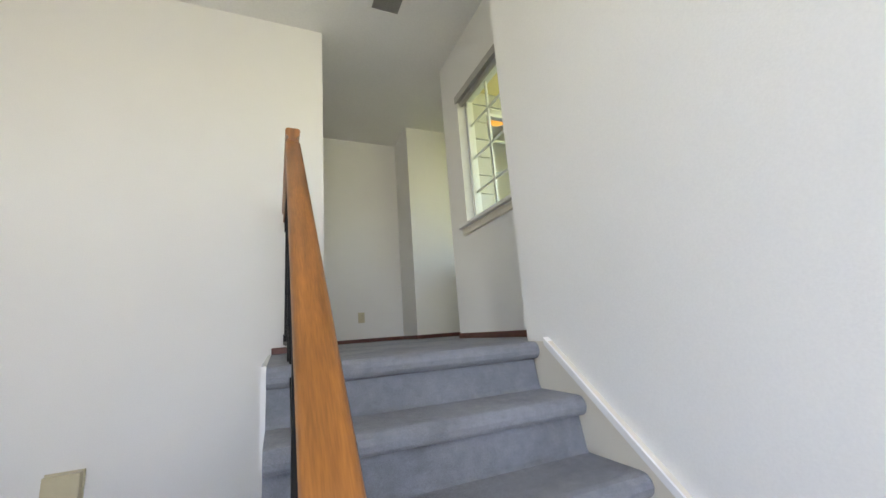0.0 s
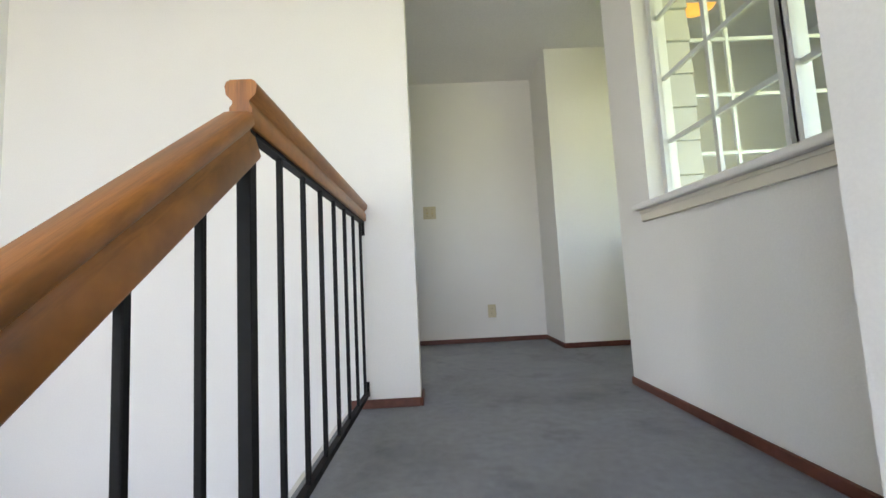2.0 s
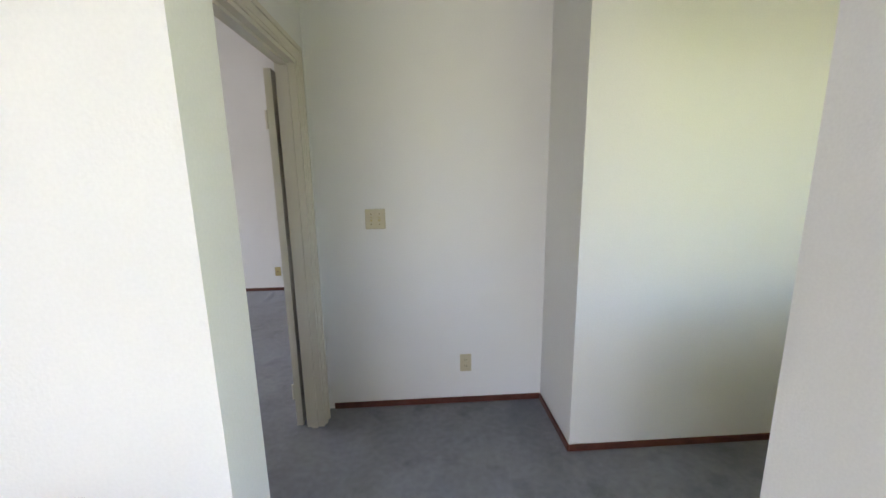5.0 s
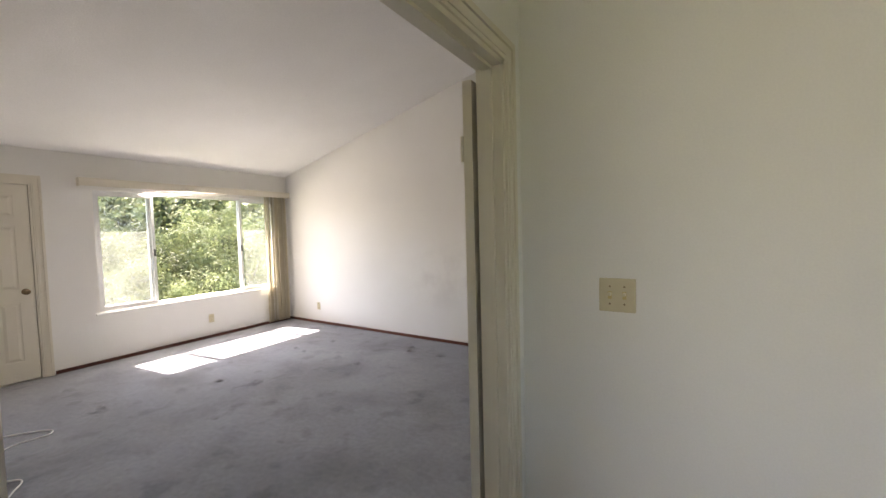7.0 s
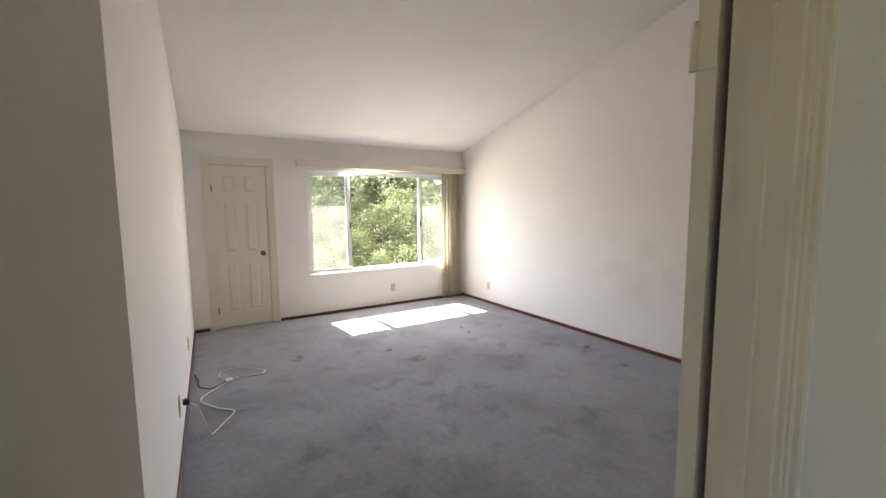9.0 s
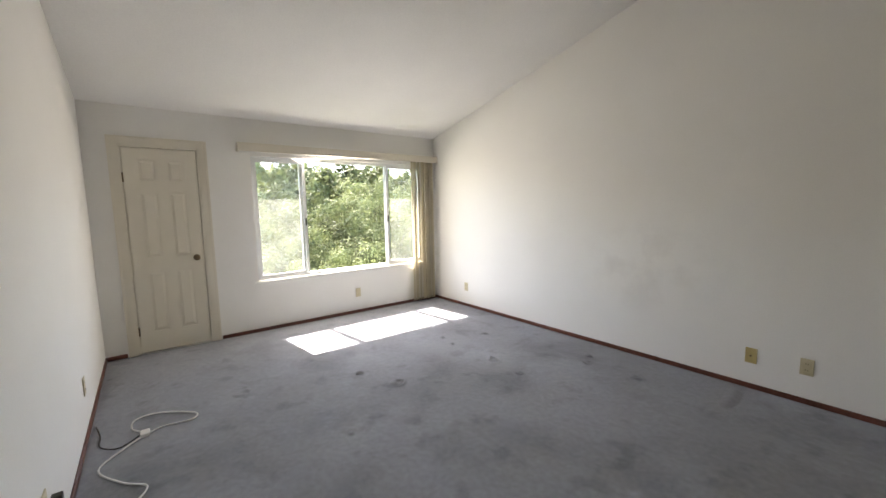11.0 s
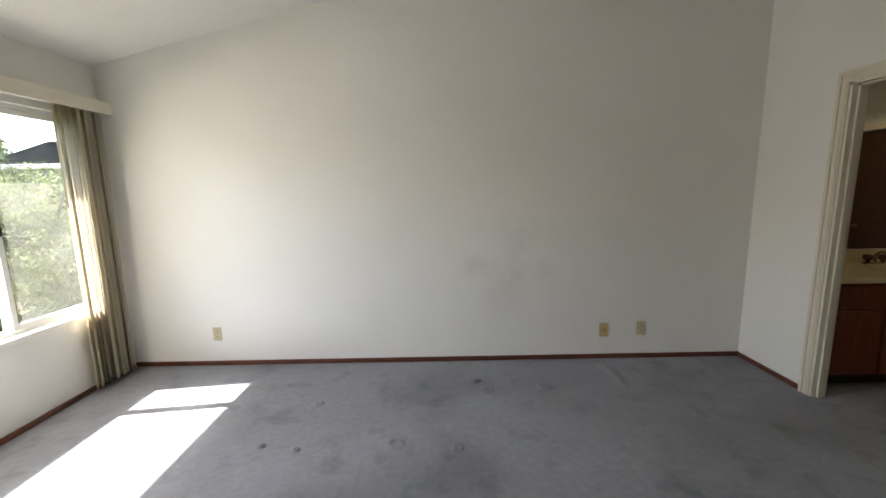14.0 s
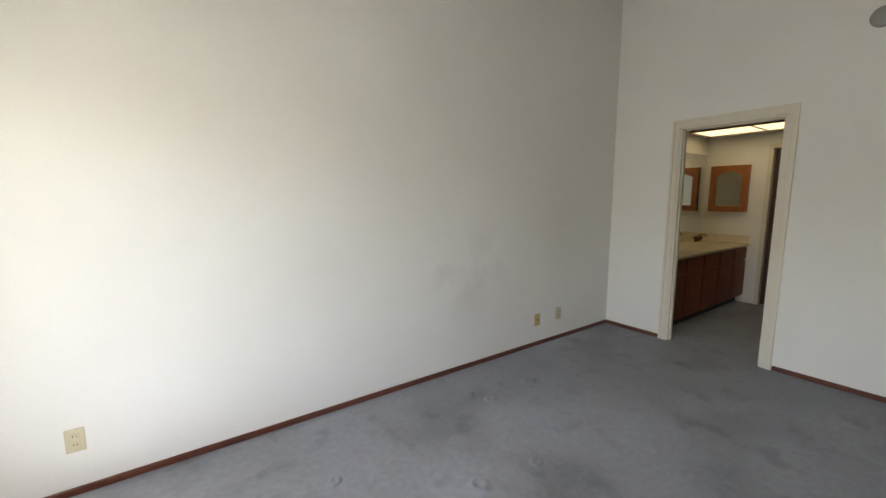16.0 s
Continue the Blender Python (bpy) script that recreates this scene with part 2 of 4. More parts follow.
def wall_x(x0, x1, y0, y1, z0, z1, holes=()):
    """A wall with faces at x0 and x1, along y, with holes (ya, yb, za, zb) in order of y."""
    bm = bmesh.new()
    y = y0
    for a, b, c, d in holes:
        if a > y:
            box(bm, x0, x1, y, a, z0, z1)
        if c > z0:
            box(bm, x0, x1, a, b, z0, c)
        if d < z1:
            box(bm, x0, x1, a, b, d, z1)
        y = b
    if y1 > y:
        box(bm, x0, x1, y, y1, z0, z1)
    bmesh.ops.remove_doubles(bm, verts=bm.verts[:], dist=1e-5)
    return bm


def wall_y(y0, y1, x0, x1, z0, z1, holes=()):
    bm = wall_x(y0, y1, x0, x1, z0, z1, holes)
    for v in bm.verts:
        v.co = Vector((v.co.y, v.co.x, v.co.z))
    return bm


def lathe(bm, profile, axis="Z", seg=20, at=(0, 0, 0)):
    rings = []
    for r, h in profile:
        ring = []
        for i in range(seg):
            a = 2 * math.pi * i / seg
            p = (r * math.cos(a), r * math.sin(a), h)
            p = {"Z": p, "X": (p[2], p[0], p[1]), "Y": (p[0], p[2], p[1])}[axis]
            ring.append(bm.verts.new(Vector(p) + Vector(at)))
        rings.append(ring)
    for a, b in zip(rings, rings[1:]):
        for i in range(seg):
            bm.faces.new((a[i], a[(i + 1) % seg], b[(i + 1) % seg], b[i]))
    bm.faces.new(rings[0][::-1])
    bm.faces.new(rings[-1])


def sweep(bm, pts, section, up=Vector((0, 0, 1))):
    """Sweeps a closed section (side, up) along pts."""
    pts = [Vector(p) for p in pts]
    rings = []
    for i, p in enumerate(pts):
        d0 = (pts[i] - pts[i - 1]).normalized() if i else None
        d1 = (pts[i + 1] - pts[i]).normalized() if i + 1 < len(pts) else None
        d = ((d0 or d1) + (d1 or d0)).normalized()
        s = d.cross(up).normalized()
        u = s.cross(d)
        k = 1 / max(0.3, d.dot(d1 or d0))
        rings.append([bm.verts.new(p + s * a + u * b * k) for a, b in section])
    n = len(section)
    for a, b in zip(rings, rings[1:]):
        for i in range(n):
            bm.faces.new((a[i], a[(i + 1) % n], b[(i + 1) % n], b[i]))
    bm.faces.new(rings[0][::-1])
    bm.faces.new(rings[-1])


# ---- plan ----
ZC = 2.44                        # hall ceiling
BW, BE = -5.46, -0.37            # bedroom window wall and door wall faces
BS, BN = -1.195, 2.705            # bedroom south and north wall faces
ZB, SLOPE = 2.368, 0.248           # bedroom ceiling at the window wall, and its pitch
DX = -0.28                       # hall face of the bedroom door wall
HX = 1.07                        # hall's east wall face
JOGY = -0.495                    # corridor's north wall face
WY = -1.70                       # wall that ends the railing
WB = -1.57                       # its north face
CORR = -1.55                     # corridor's south wall face
NOSE = -3.06                     # landing's nosing
STX0, STX1 = -0.325, 0.74         # stair flight
JOG2 = -2.95                     # end of the stair wall
LEFTX = -1.95                    # stairwell's far wall
DOY0, DOY1, DOH = -1.53, -0.16, 2.018   # bedroom double doorway
BDY0, BDY1, BDH = 1.295, 2.06, 2.035     # bathroom doorway
AX = -1.42                       # end of the alcove behind the open leaf
RISE, RUN = 0.19, 0.235
ZLOW = -1.90
BX = 1.90                        # bathroom back wall
BZ = 2.20                        # bathroom ceiling
GLASSX = BW - 0.08
WNY0, WNY1, WNZ0, WNZ1 = 0.185, 2.50, 0.59, 2.00     # bedroom window
WDY0, WDY1 = -0.95, -0.30        # small door in the window wall
H1Y0, H1Y1, HZ0, HZ1 = -2.90, -1.84, 0.865, 1.97      # hall window
H2X0, H2X1, H2Z1 = 1.42, 2.85, 2.03                   # corridor window


def zceil(x):
    return ZB + (x - BW) * SLOPE


# ---- large structure ----
floor = structure("floor", boxes((BW, BE, BS, BN, -0.05, 0), (AX, DX, WB, BS, -0.05, 0), (BE, DX, BS, 0, -0.05, 0), (DX, HX, WB, 0, -0.05, 0), (0, HX, WY, WB, -0.05, 0), (HX, 3.2, CORR, JOGY, -0.05, 0), (STX0, HX, JOG2, WY, -0.05, 0), (BE, BX, 0.1, BN, -0.05, 0), (BX, 3.2, 0.9, BN, -0.05, 0)), CARPET, "worn stained grey cut-pile carpet over the upper floor", "floor")
structure("wall_bedroom_west", wall_x(BW - 0.15, BW, BS - 0.12, BN + 0.12, -3.4, 2.62, [(WDY0, WDY1, 0, 2.035), (WNY0, WNY1, WNZ0, WNZ1)]), WALL, "white painted wall with a wide window and a door", "wall")
# Unseen dark panel, added so no outdoor light shows around the small door.
structure("door_gap_backing", boxes((BW - 0.149, BW - 0.06, WDY0, WDY1, 0, 2.035)), DARKSLOT, "dark panel added behind the small door to block light", "wall")
structure("wall_bedroom_north", boxes((BW, 3.3, BN, BN + 0.12, -3.4, 3.9)), SCUFFED, "tall white painted wall with faint scuffs", "wall")
structure("wall_bedroom_south", boxes((BW, AX - 0.12, BS - 0.12, BS, 0, 3.9)), WALL, "white painted bedroom side wall", "wall")
structure("wall_alcove", boxes((AX - 0.12, AX, WB, BS, 0, 3.9)), WALL, "short white return wall beside the doorway", "wall")
structure("wall_rail_end", boxes((LEFTX, 0.0, WY, WB, ZLOW, 3.9)), WALL, "white painted wall at the end of the railing", "wall")
structure("wall_bedroom_east", wall_x(BE, DX, WB, BN, 0, 3.9, [(DOY0, DOY1, 0, DOH), (BDY0, BDY1, 0, BDH)]), WALL, "white painted wall with two doorways", "wall")
structure("wall_hall_end", boxes((DX, HX + 0.12, 0.0, 0.1, 0, ZC)), WALL, "white painted wall at the end of the hall", "wall")
structure("wall_hall_jog", boxes((HX + 0.002, HX + 0.12, JOGY + 0.12, 0.0, 0, ZC), (HX + 0.002, HX + 0.12, JOGY, JOGY + 0.12, 0, ZC)), WALL, "white painted return wall", "wall")
structure("wall_corridor_north", boxes((HX + 0.12, 3.2, JOGY, JOGY + 0.12, 0, ZC)), WALL, "white painted wall in window light", "wall")
structure("wall_corridor_east", boxes((3.2, 3.32, CORR - 0.15, JOGY + 0.12, 0, ZC)), WALL, "plain white end wall", "wall")
structure("wall_corridor_south", wall_y(CORR - 0.15, CORR, HX + 0.15, 3.2, -3.4, ZC, [(H2X0, H2X1, HZ0, H2Z1)]), WALL, "white wall with a gridded window", "wall")
structure("wall_hall_east", wall_x(HX, HX + 0.15, JOG2, CORR, -3.4, ZC, [(H1Y0, H1Y1, HZ0, HZ1)]), WALL, "white wall with a gridded window", "wall")
structure("wall_stair_east", boxes((STX1, HX + 0.15, -8.0, JOG2, ZLOW, ZC)), WALL, "white painted wall beside the stairs", "wall")
# The hole in this wall is added out of view, for a fill lamp.
structure("wall_stairwell_west", wall_x(LEFTX - 0.12, LEFTX, -8.0, WB, ZLOW, ZC, [(-7.2, -5.4, 0.1, 2.1)]), WALL, "white painted stairwell wall with an opening added out of view", "wall")
# Unseen wall; its opening is added so that light reaches the stairs.
structure("wall_stairwell_south", wall_y(-8.12, -8.0, LEFTX - 0.12, HX + 0.15, ZLOW, ZC, [(-1.7, 0.6, 0.1, 2.3)]), WALL, "plain unseen wall with a large opening added to let in light", "wall")
structure("floor_lower", boxes((LEFTX - 0.12, HX + 0.15, -8.12, WY, ZLOW - 0.05, ZLOW)), CARPET, "grey carpet on the lower level", "floor")
structure("ceiling_hall", boxes((LEFTX - 0.12, DX, -8.12, WY, ZC, ZC + 0.1), (DX, 3.32, -8.12, 0.1, ZC, ZC + 0.1)), CEIL, "white textured hall ceiling", "ceiling")
structure("ceiling_bathroom", boxes((DX, 3.3, 0.1, BN, BZ, BZ + 0.1)), CEIL, "white bathroom ceiling", "ceiling")
bm = bmesh.new()
for q in box(bm, BW - 0.62, DX + 0.02, WY, BN + 0.12, 0, 0.16):
    q.co.z += zceil(q.co.x)
for q in bm.verts:
    if q.co.x < BW - 0.5:
        q.co.z += 0.03
structure("ceiling_bedroom", bm, CEIL, "white sloping bedroom ceiling with an outer eave", "ceiling")
structure("wall_bath_back", wall_x(BX, BX + 0.1, 0.1, BN, 0, BZ, [(1.24, 1.97, 0, 2.0)]), WALL, "bathroom wall with a dark doorway", "wall")
structure("wall_bath_south", boxes((DX, 3.3, 0.1, 0.22, 0, BZ)), WALL, "plain bathroom wall", "wall")
structure("wall_toilet_room", boxes((3.2, 3.3, 0.22, BN, 0, BZ), (BX + 0.1, 3.2, 0.8, 0.9, 0, BZ)), WALL, "plain wall of a dark inner room", "wall")


# ---- stairs ----
def stair_profile():
    """Side outline of the flight (y, z), with rounded nosings."""
    pts = [(JOG2, 0.0)]
    y, z = NOSE, 0.0
    for k in range(9):
        r = 0.035
        for i in range(7):
            a = radians(90 + 30 * i)
            pts.append((y + r + r * math.cos(a), z - r + r * math.sin(a)))
        pts.append((y + r + 0.012, z - 2 * r - 0.004))
        z -= RISE
        pts.append((y + 0.028, z + 0.012))
        pts.append((y + 0.018, z))
        y -= RUN
    return pts


def extrude_yz(bm, pts, x0, x1, close):
    a = [bm.verts.new((x0, p[0], p[1])) for p in pts + close]
    b = [bm.verts.new((x1, p[0], p[1])) for p in pts + close]
    n = len(a)
    for i in range(n):
        bm.faces.new((a[i], a[(i + 1) % n], b[(i + 1) % n], b[i]))
    bm.faces.new(a)
    bm.faces.new(b[::-1])


bm = bmesh.new()
sp = stair_profile()
extrude_yz(bm, sp, STX0, STX1 - 0.022, [(sp[-1][0], ZLOW), (JOG2, ZLOW)])
structure("stairs", bm, CARPET, "grey carpeted staircase with rounded step edges", "stairs")


def skirt(z_off, thick, y_flat):
    return [(JOG2 - 0.002, z_off), (y_flat, z_off), (y_flat - 2.0, z_off - 2.0 * RISE / RUN)]


bm = bmesh.new()
s = skirt(0.0, 0, -3.12)
extrude_yz(bm, s, STX1 - 0.02, STX1, [(s[-1][0], s[-1][1] - 0.45), (JOG2 - 0.002, -0.4)])
structure("trim_stair_skirt", bm, TRIM, "cream painted skirting board along the stairs", "trim")
bm = bmesh.new()
s = skirt(0.016, 0, -3.10)[1:]
extrude_yz(bm, s, STX1 - 0.028, STX1 + 0.001, [(q[0], q[1] - 0.03) for q in s[::-1]])
structure("trim_stair_cap", bm, WHITE, "white cap strip on the stair skirting", "trim")
structure("trim_landing_edge", boxes((STX0 - 0.018, STX0, NOSE + 0.1, WY, -0.32, -0.002)), WHITE, "white painted fascia of the landing", "trim")

# ---- daylight, with added lamps ----
# Added fill strip under the window head, in place of more sky light.
area("window_fill_bedroom", (BW - 0.02, 0.95, 1.985), (BW + 1, 0.85, 1.35), 1.4, 0.03, 5.5, (1.0, 0.93, 0.83))
area("window_light_corridor", (2.13, CORR - 0.2, 1.5), (2.0, 0, 1.2), 1.4, 1.2, 0.06, (1.0, 0.88, 0.90))
# Two added fill lamps in the invented openings, to brighten the stairwell.
area("stair_fill_west", (LEFTX - 0.06, -6.3, 1.1), (1.0, -3.6, 0.4), 1.7, 1.9, 0.3, (1.0, 0.90, 0.98))
area("stair_fill_south", (-0.55, -8.05, 1.2), (-0.4, -2, 0.2), 2.3, 2.2, 4.6, (1.03, 0.90, 1.06))


# ---- trim ----
def baseboard(x0, x1, y0, y1):
    bm = boxes((x0, x1, y0, y1, 0.0, 0.04))
    soften(bm, 0.004, 1)
    structure("baseboard", bm, BASE, "thin red-brown stained wooden baseboard", "baseboard")


B = 0.012
for q in ((BW, BE, BN - B, BN), (BW, AX - 0.12, BS, BS + B), (BW, BW + B, WDY1 + 0.08, BN - B), (BW, BW + B, BS + B, WDY0 - 0.08),
          (BE - B, BE, BDY1 + 0.07, BN - B), (BE - B, BE, DOY1 + 0.1, BDY0 - 0.07), (DX + 0.03, HX, -B, 0), (HX - B + 0.002, HX + 0.002, JOGY - B, -B),
          (HX + 0.002, 3.2, JOGY - B, JOGY), (HX - B, HX, JOG2, CORR), (-0.325, 0.0, WY - B, WY), (0, B, WY - B, WB + B), (HX, 3.2, CORR, CORR + B)):
    baseboard(*q)


def casing(name, axis, face, out, a, b, top, w=0.07, depth=0.1, sides=(True, True)):
    """Door casing on a wall face plus the jamb lining through the wall. out: +1 or -1, the side on which it stands proud."""
    root = thing(name, (0, 0, 0), "cream painted moulded door casing and jamb", "door frame", kind="structure")

    def bar(u0, u1, z0, z1, d0, d1):
        lo, hi = sorted((face + out * d0, face + out * d1))
        return (lo, hi, u0, u1, z0, z1) if axis == "x" else (u0, u1, lo, hi, z0, z1)
    for i, s in enumerate((-1, 1)):
        if not sides[i]:
            continue
        e = a if s < 0 else b
        o = e + s * w
        lo, hi = min(e, o), max(e, o)
        bm = boxes(bar(lo, hi, 0, top + w, 0, 0.012), bar(min(o, o - s * 0.02), max(o, o - s * 0.02), 0, top + w - 0.0205, 0.012, 0.02), bar(min(e + s * 0.014, e + s * 0.03), max(e + s * 0.014, e + s * 0.03), 0, top, 0.012, 0.016))
        part("side_casing", bm, TRIM, root)
        if not depth:
            continue
        part("side_jamb", boxes(bar(min(e, e - s * 0.018), max(e, e - s * 0.018), 0, top, 0.004, -depth - 0.004), bar(min(e - s * 0.018, e - s * 0.03), max(e - s * 0.018, e - s * 0.03), 0, top - 0.018, -0.03, -0.065)), TRIM, root)
    part("head_casing", boxes(bar(a, b, top, top + w, 0, 0.012), bar(a - w, b + w, top + w - 0.02, top + w + 0.002, 0.0125, 0.02), bar(a, b, top + 0.014, top + 0.03, 0.012, 0.016)), TRIM, root)
    if not depth:
        return root
    part("head_jamb", boxes(bar(a, b, top - 0.018, top, 0.004, -depth - 0.004), bar(a + 0.018, b - 0.018, top - 0.03, top - 0.018, -0.03, -0.065)), TRIM, root)
    return root


casing("door_frame_bedroom", "x", DX, 1, DOY0, DOY1, DOH, w=0.07, depth=0.09, sides=(False, True))
casing("door_frame_bedroom_inner", "x", BE, -1, DOY0, DOY1, DOH + 0.003, w=0.055, depth=0.0, sides=(False, True))
casing("door_frame_bathroom", "x", BE, -1, BDY0, BDY1, BDH, w=0.065, depth=0.09)
casing("door_frame_closet", "x", BW, 1, WDY0 + 0.005, WDY1 - 0.005, 2.035, w=0.075, depth=0.10)


# ---- doors ----
def knob(parent, y, z, side, m, t):
    for s in side:
        bm = bmesh.new()
        lathe(bm, [(0.032, 0), (0.032, 0.005), (0.026, 0.010), (0.012, 0.012), (0.012, 0.035), (0.020, 0.040), (0.027, 0.052), (0.027, 0.062), (0.022, 0.070), (0.008, 0.072)], "X", 20)
        for v in bm.verts:
            v.co = Vector((s * (v.co.x + t / 2), v.co.y + y, v.co.z + z))
        part("knob", bm, m, parent, "round metal door knob", smooth=True)


def panel_door(name, m, w, h, label, knobs, knob_mat, hinge_mat, t=0.035):
    """A six-panel leaf in the yz plane, hinged at y = 0, its bottom at z = 0."""
    root = thing(name, m, label, "door")
    st, mid = 0.11, 0.09
    pw = (w - 2 * st - mid) / 2
    rows = [(0.20, 0.80), (0.94, 1.58), (1.68, h - 0.11)]
    bm = boxes((-t / 2, t / 2, 0, st, 0, h), (-t / 2, t / 2, w - st, w, 0, h), (-t / 2, t / 2, st + pw, st + pw + mid, 0, h))
    zs = [0] + [q for r in rows for q in r] + [h]
    for i in range(0, len(zs), 2):
        for y0 in (st, st + pw + mid):
            box(bm, -t / 2, t / 2, y0, y0 + pw, zs[i], zs[i + 1])
    part("leaf", bm, TRIM, root)
    for z0, z1 in rows:
        for y0 in (st, st + pw + mid):
            bm = boxes((-t / 2 + 0.009, t / 2 - 0.009, y0, y0 + pw, z0, z1))
            for s in (-1, 1):
                x0, x1 = s * (t / 2 - 0.009), s * (t / 2 - 0.002)
                lo = [bm.verts.new((x0, y0 + a, z0 + b)) for a, b in ((0.012, 0.012), (pw - 0.012, 0.012), (pw - 0.012, z1 - z0 - 0.012), (0.012, z1 - z0 - 0.012))]
                hi = [bm.verts.new((x1, y0 + a, z0 + b)) for a, b in ((0.035, 0.035), (pw - 0.035, 0.035), (pw - 0.035, z1 - z0 - 0.035), (0.035, z1 - z0 - 0.035))]
                for i in range(4):
                    bm.faces.new((lo[i], lo[(i + 1) % 4], hi[(i + 1) % 4], hi[i]))
                bm.faces.new(hi)
            part("panel", bm, TRIM, root)
    knob(root, w - 0.065, 0.91, knobs, knob_mat, t)
    for z in (0.22, 1.72):
        bm = bmesh.new()
        lathe(bm, [(0.007, z - 0.045), (0.007, z + 0.045)], "Z", 10, (t / 2 + 0.004, -0.004, 0))
        box(bm, -t / 2, t / 2, -0.003, 0.0, z - 0.045, z + 0.045)
        part("hinge", bm, hinge_mat, root)
    return root


panel_door("closet_door", pose(BW - 0.022, WDY0 + 0.028, 0.012), WDY1 - WDY0 - 0.056, 2.0, "closed cream six-panel door with bronze knob", (1,), BRASS, BRASS)
LW = (DOY1 - DOY0) / 2 - 0.02
panel_door("bedroom_door", pose(BE - 0.045, DOY1 - 0.012, 0.012, 0, 0, 4) @ Matrix.Diagonal((-1, 1, 1, 1)), LW, 1.965, "open cream six-panel door folded back on the wall", (1,), NICKEL, TRIM)
panel_door("bedroom_door", pose(BE - 0.01, DOY0 + 0.02, 0.012, 0, 0, 90) , LW, 1.965, "open cream six-panel door against the alcove wall", (1,), NICKEL, TRIM)


# ---- plates ----
def plate(m, kind):
    w, h = (0.116, 0.116) if kind == "switch" else (0.072, 0.116)
    names = {"switch": ("light_switch", "almond plastic double light switch on the wall", "light switch"), "outlet": ("wall_outlet", "almond plastic duplex outlet on the wall", "outlet"),
             "coax": ("cable_outlet", "yellowed plastic cable outlet plate on the wall", "outlet"), "blank": ("blank_plate", "almond plastic plate on the wall", "outlet")}
    n, lab, cat = names[kind]
    root = thing(n, m, lab, cat)
    bm = boxes((-w / 2, w / 2, -0.006, 0, -h / 2, h / 2))
    soften(bm, 0.003, 2)
    part("faceplate", bm, ALMOND2 if kind == "coax" else ALMOND, root)
    if kind == "switch":
        for x in (-0.023, 0.023):
            part("slot", boxes((x - 0.006, x + 0.006, -0.0075, -0.005, -0.013, 0.013)), ALMOND2, root)
            bm = boxes((x - 0.0045, x + 0.0045, -0.018, -0.006, -0.002, 0.010))
            soften(bm, 0.002, 1)
            part("toggle", bm, ALMOND, root)
        for x in (-0.023, 0.023):
            for z in (-0.03, 0.03):
                bm = bmesh.new()
                lathe(bm, [(0.0035, -0.0075), (0.0035, -0.005)], "Y", 8, (x, 0, z))
                part("screw", bm, BRASS, root)
    elif kind == "outlet" or kind == "blank":
        for z in (-0.021, 0.021):
            bm = boxes((-0.017, 0.017, -0.008, -0.005, z - 0.014, z + 0.014))
            soften(bm, 0.004, 1)
            r = part("receptacle", bm, ALMOND, root)
            for x in (-0.006, 0.006):
                part("slot", boxes((x - 0.0012, x + 0.0012, -0.0086, -0.0079, z - 0.004, z + 0.006)), DARKSLOT, r)
    else:
        bm = bmesh.new()
        lathe(bm, [(0.007, -0.016), (0.007, -0.005)], "Y", 10)
        part("socket", bm, BRASS, root)
    return root


ALMOND2 = mat("yellowed_plastic", (0.50, 0.40, 0.17), 0.4, 0.06, 20)
plate(pose(0.06, 0, 1.20), "switch")
plate(pose(0.583, 0, 0.275), "outlet")
plate(pose(-4.745, BN, 0.275), "outlet")
plate(pose(-1.518, BN, 0.252), "coax")
plate(pose(-1.21, BN, 0.262), "blank")
plate(pose(BW, 1.40, 0.275, 0, 0, 90), "outlet")
plate(pose(-2.74, BS, 0.285, 0, 0, 180), "outlet")
plate(pose(-4.01, BS, 0.30, 0, 0, 180), "outlet")


# ---- bedroom window ----
def pane(name, bs, parent):
    ob = part(name, boxes(bs), GLASS, parent)
    ob.visible_shadow = False
    return ob


win = thing("window_1", (0, 0, 0), "wide white aluminium sliding window with three panes", "window", kind="structure")
gx = GLASSX
M1, M2 = 0.76, 1.935
part("window_frame", boxes((gx - 0.04, gx + 0.04, WNY0, WNY0 + 0.03, WNZ0, WNZ1), (gx - 0.04, gx + 0.04, WNY1 - 0.03, WNY1, WNZ0, WNZ1), (gx - 0.04, gx + 0.04, WNY0 + 0.03, WNY1 - 0.03, WNZ0, WNZ0 + 0.025), (gx - 0.04, gx + 0.04, WNY0 + 0.03, WNY1 - 0.03, WNZ1 - 0.03, WNZ1)), ALU, win)
for a, b, o in ((WNY0 + 0.03, M1 + 0.03, 0.022), (M2 - 0.03, WNY1 - 0.03, 0.022)):
    z0, z1 = WNZ0 + 0.026, WNZ1 - 0.031
    sash = part("sash", boxes((gx + o - 0.013, gx + o + 0.013, a, a + 0.03, z0, z1), (gx + o - 0.013, gx + o + 0.013, b - 0.03, b, z0, z1), (gx + o - 0.013, gx + o + 0.013, a + 0.03, b - 0.03, z0, z0 + 0.03), (gx + o - 0.013, gx + o + 0.013, a + 0.03, b - 0.03, z1 - 0.03, z1)), ALU, win)
    ob = part("pane", boxes((gx + o - 0.002, gx + o + 0.002, a + 0.03, b - 0.03, z0 + 0.03, z1 - 0.03)), HAZY, sash)
    ob.visible_shadow = False
    y = b - 0.015 if a < 1 else a + 0.015
    bm = boxes((gx + o + 0.013, gx + o + 0.03, y - 0.008, y + 0.008, 1.20, 1.29))
    soften(bm, 0.004, 1)
    part("latch", bm, IRON, sash, "black window latch")
part("mullion", boxes((gx - 0.035, gx - 0.002, M1 - 0.028, M1 + 0.03, WNZ0 + 0.026, WNZ1 - 0.031)), ALU, win)
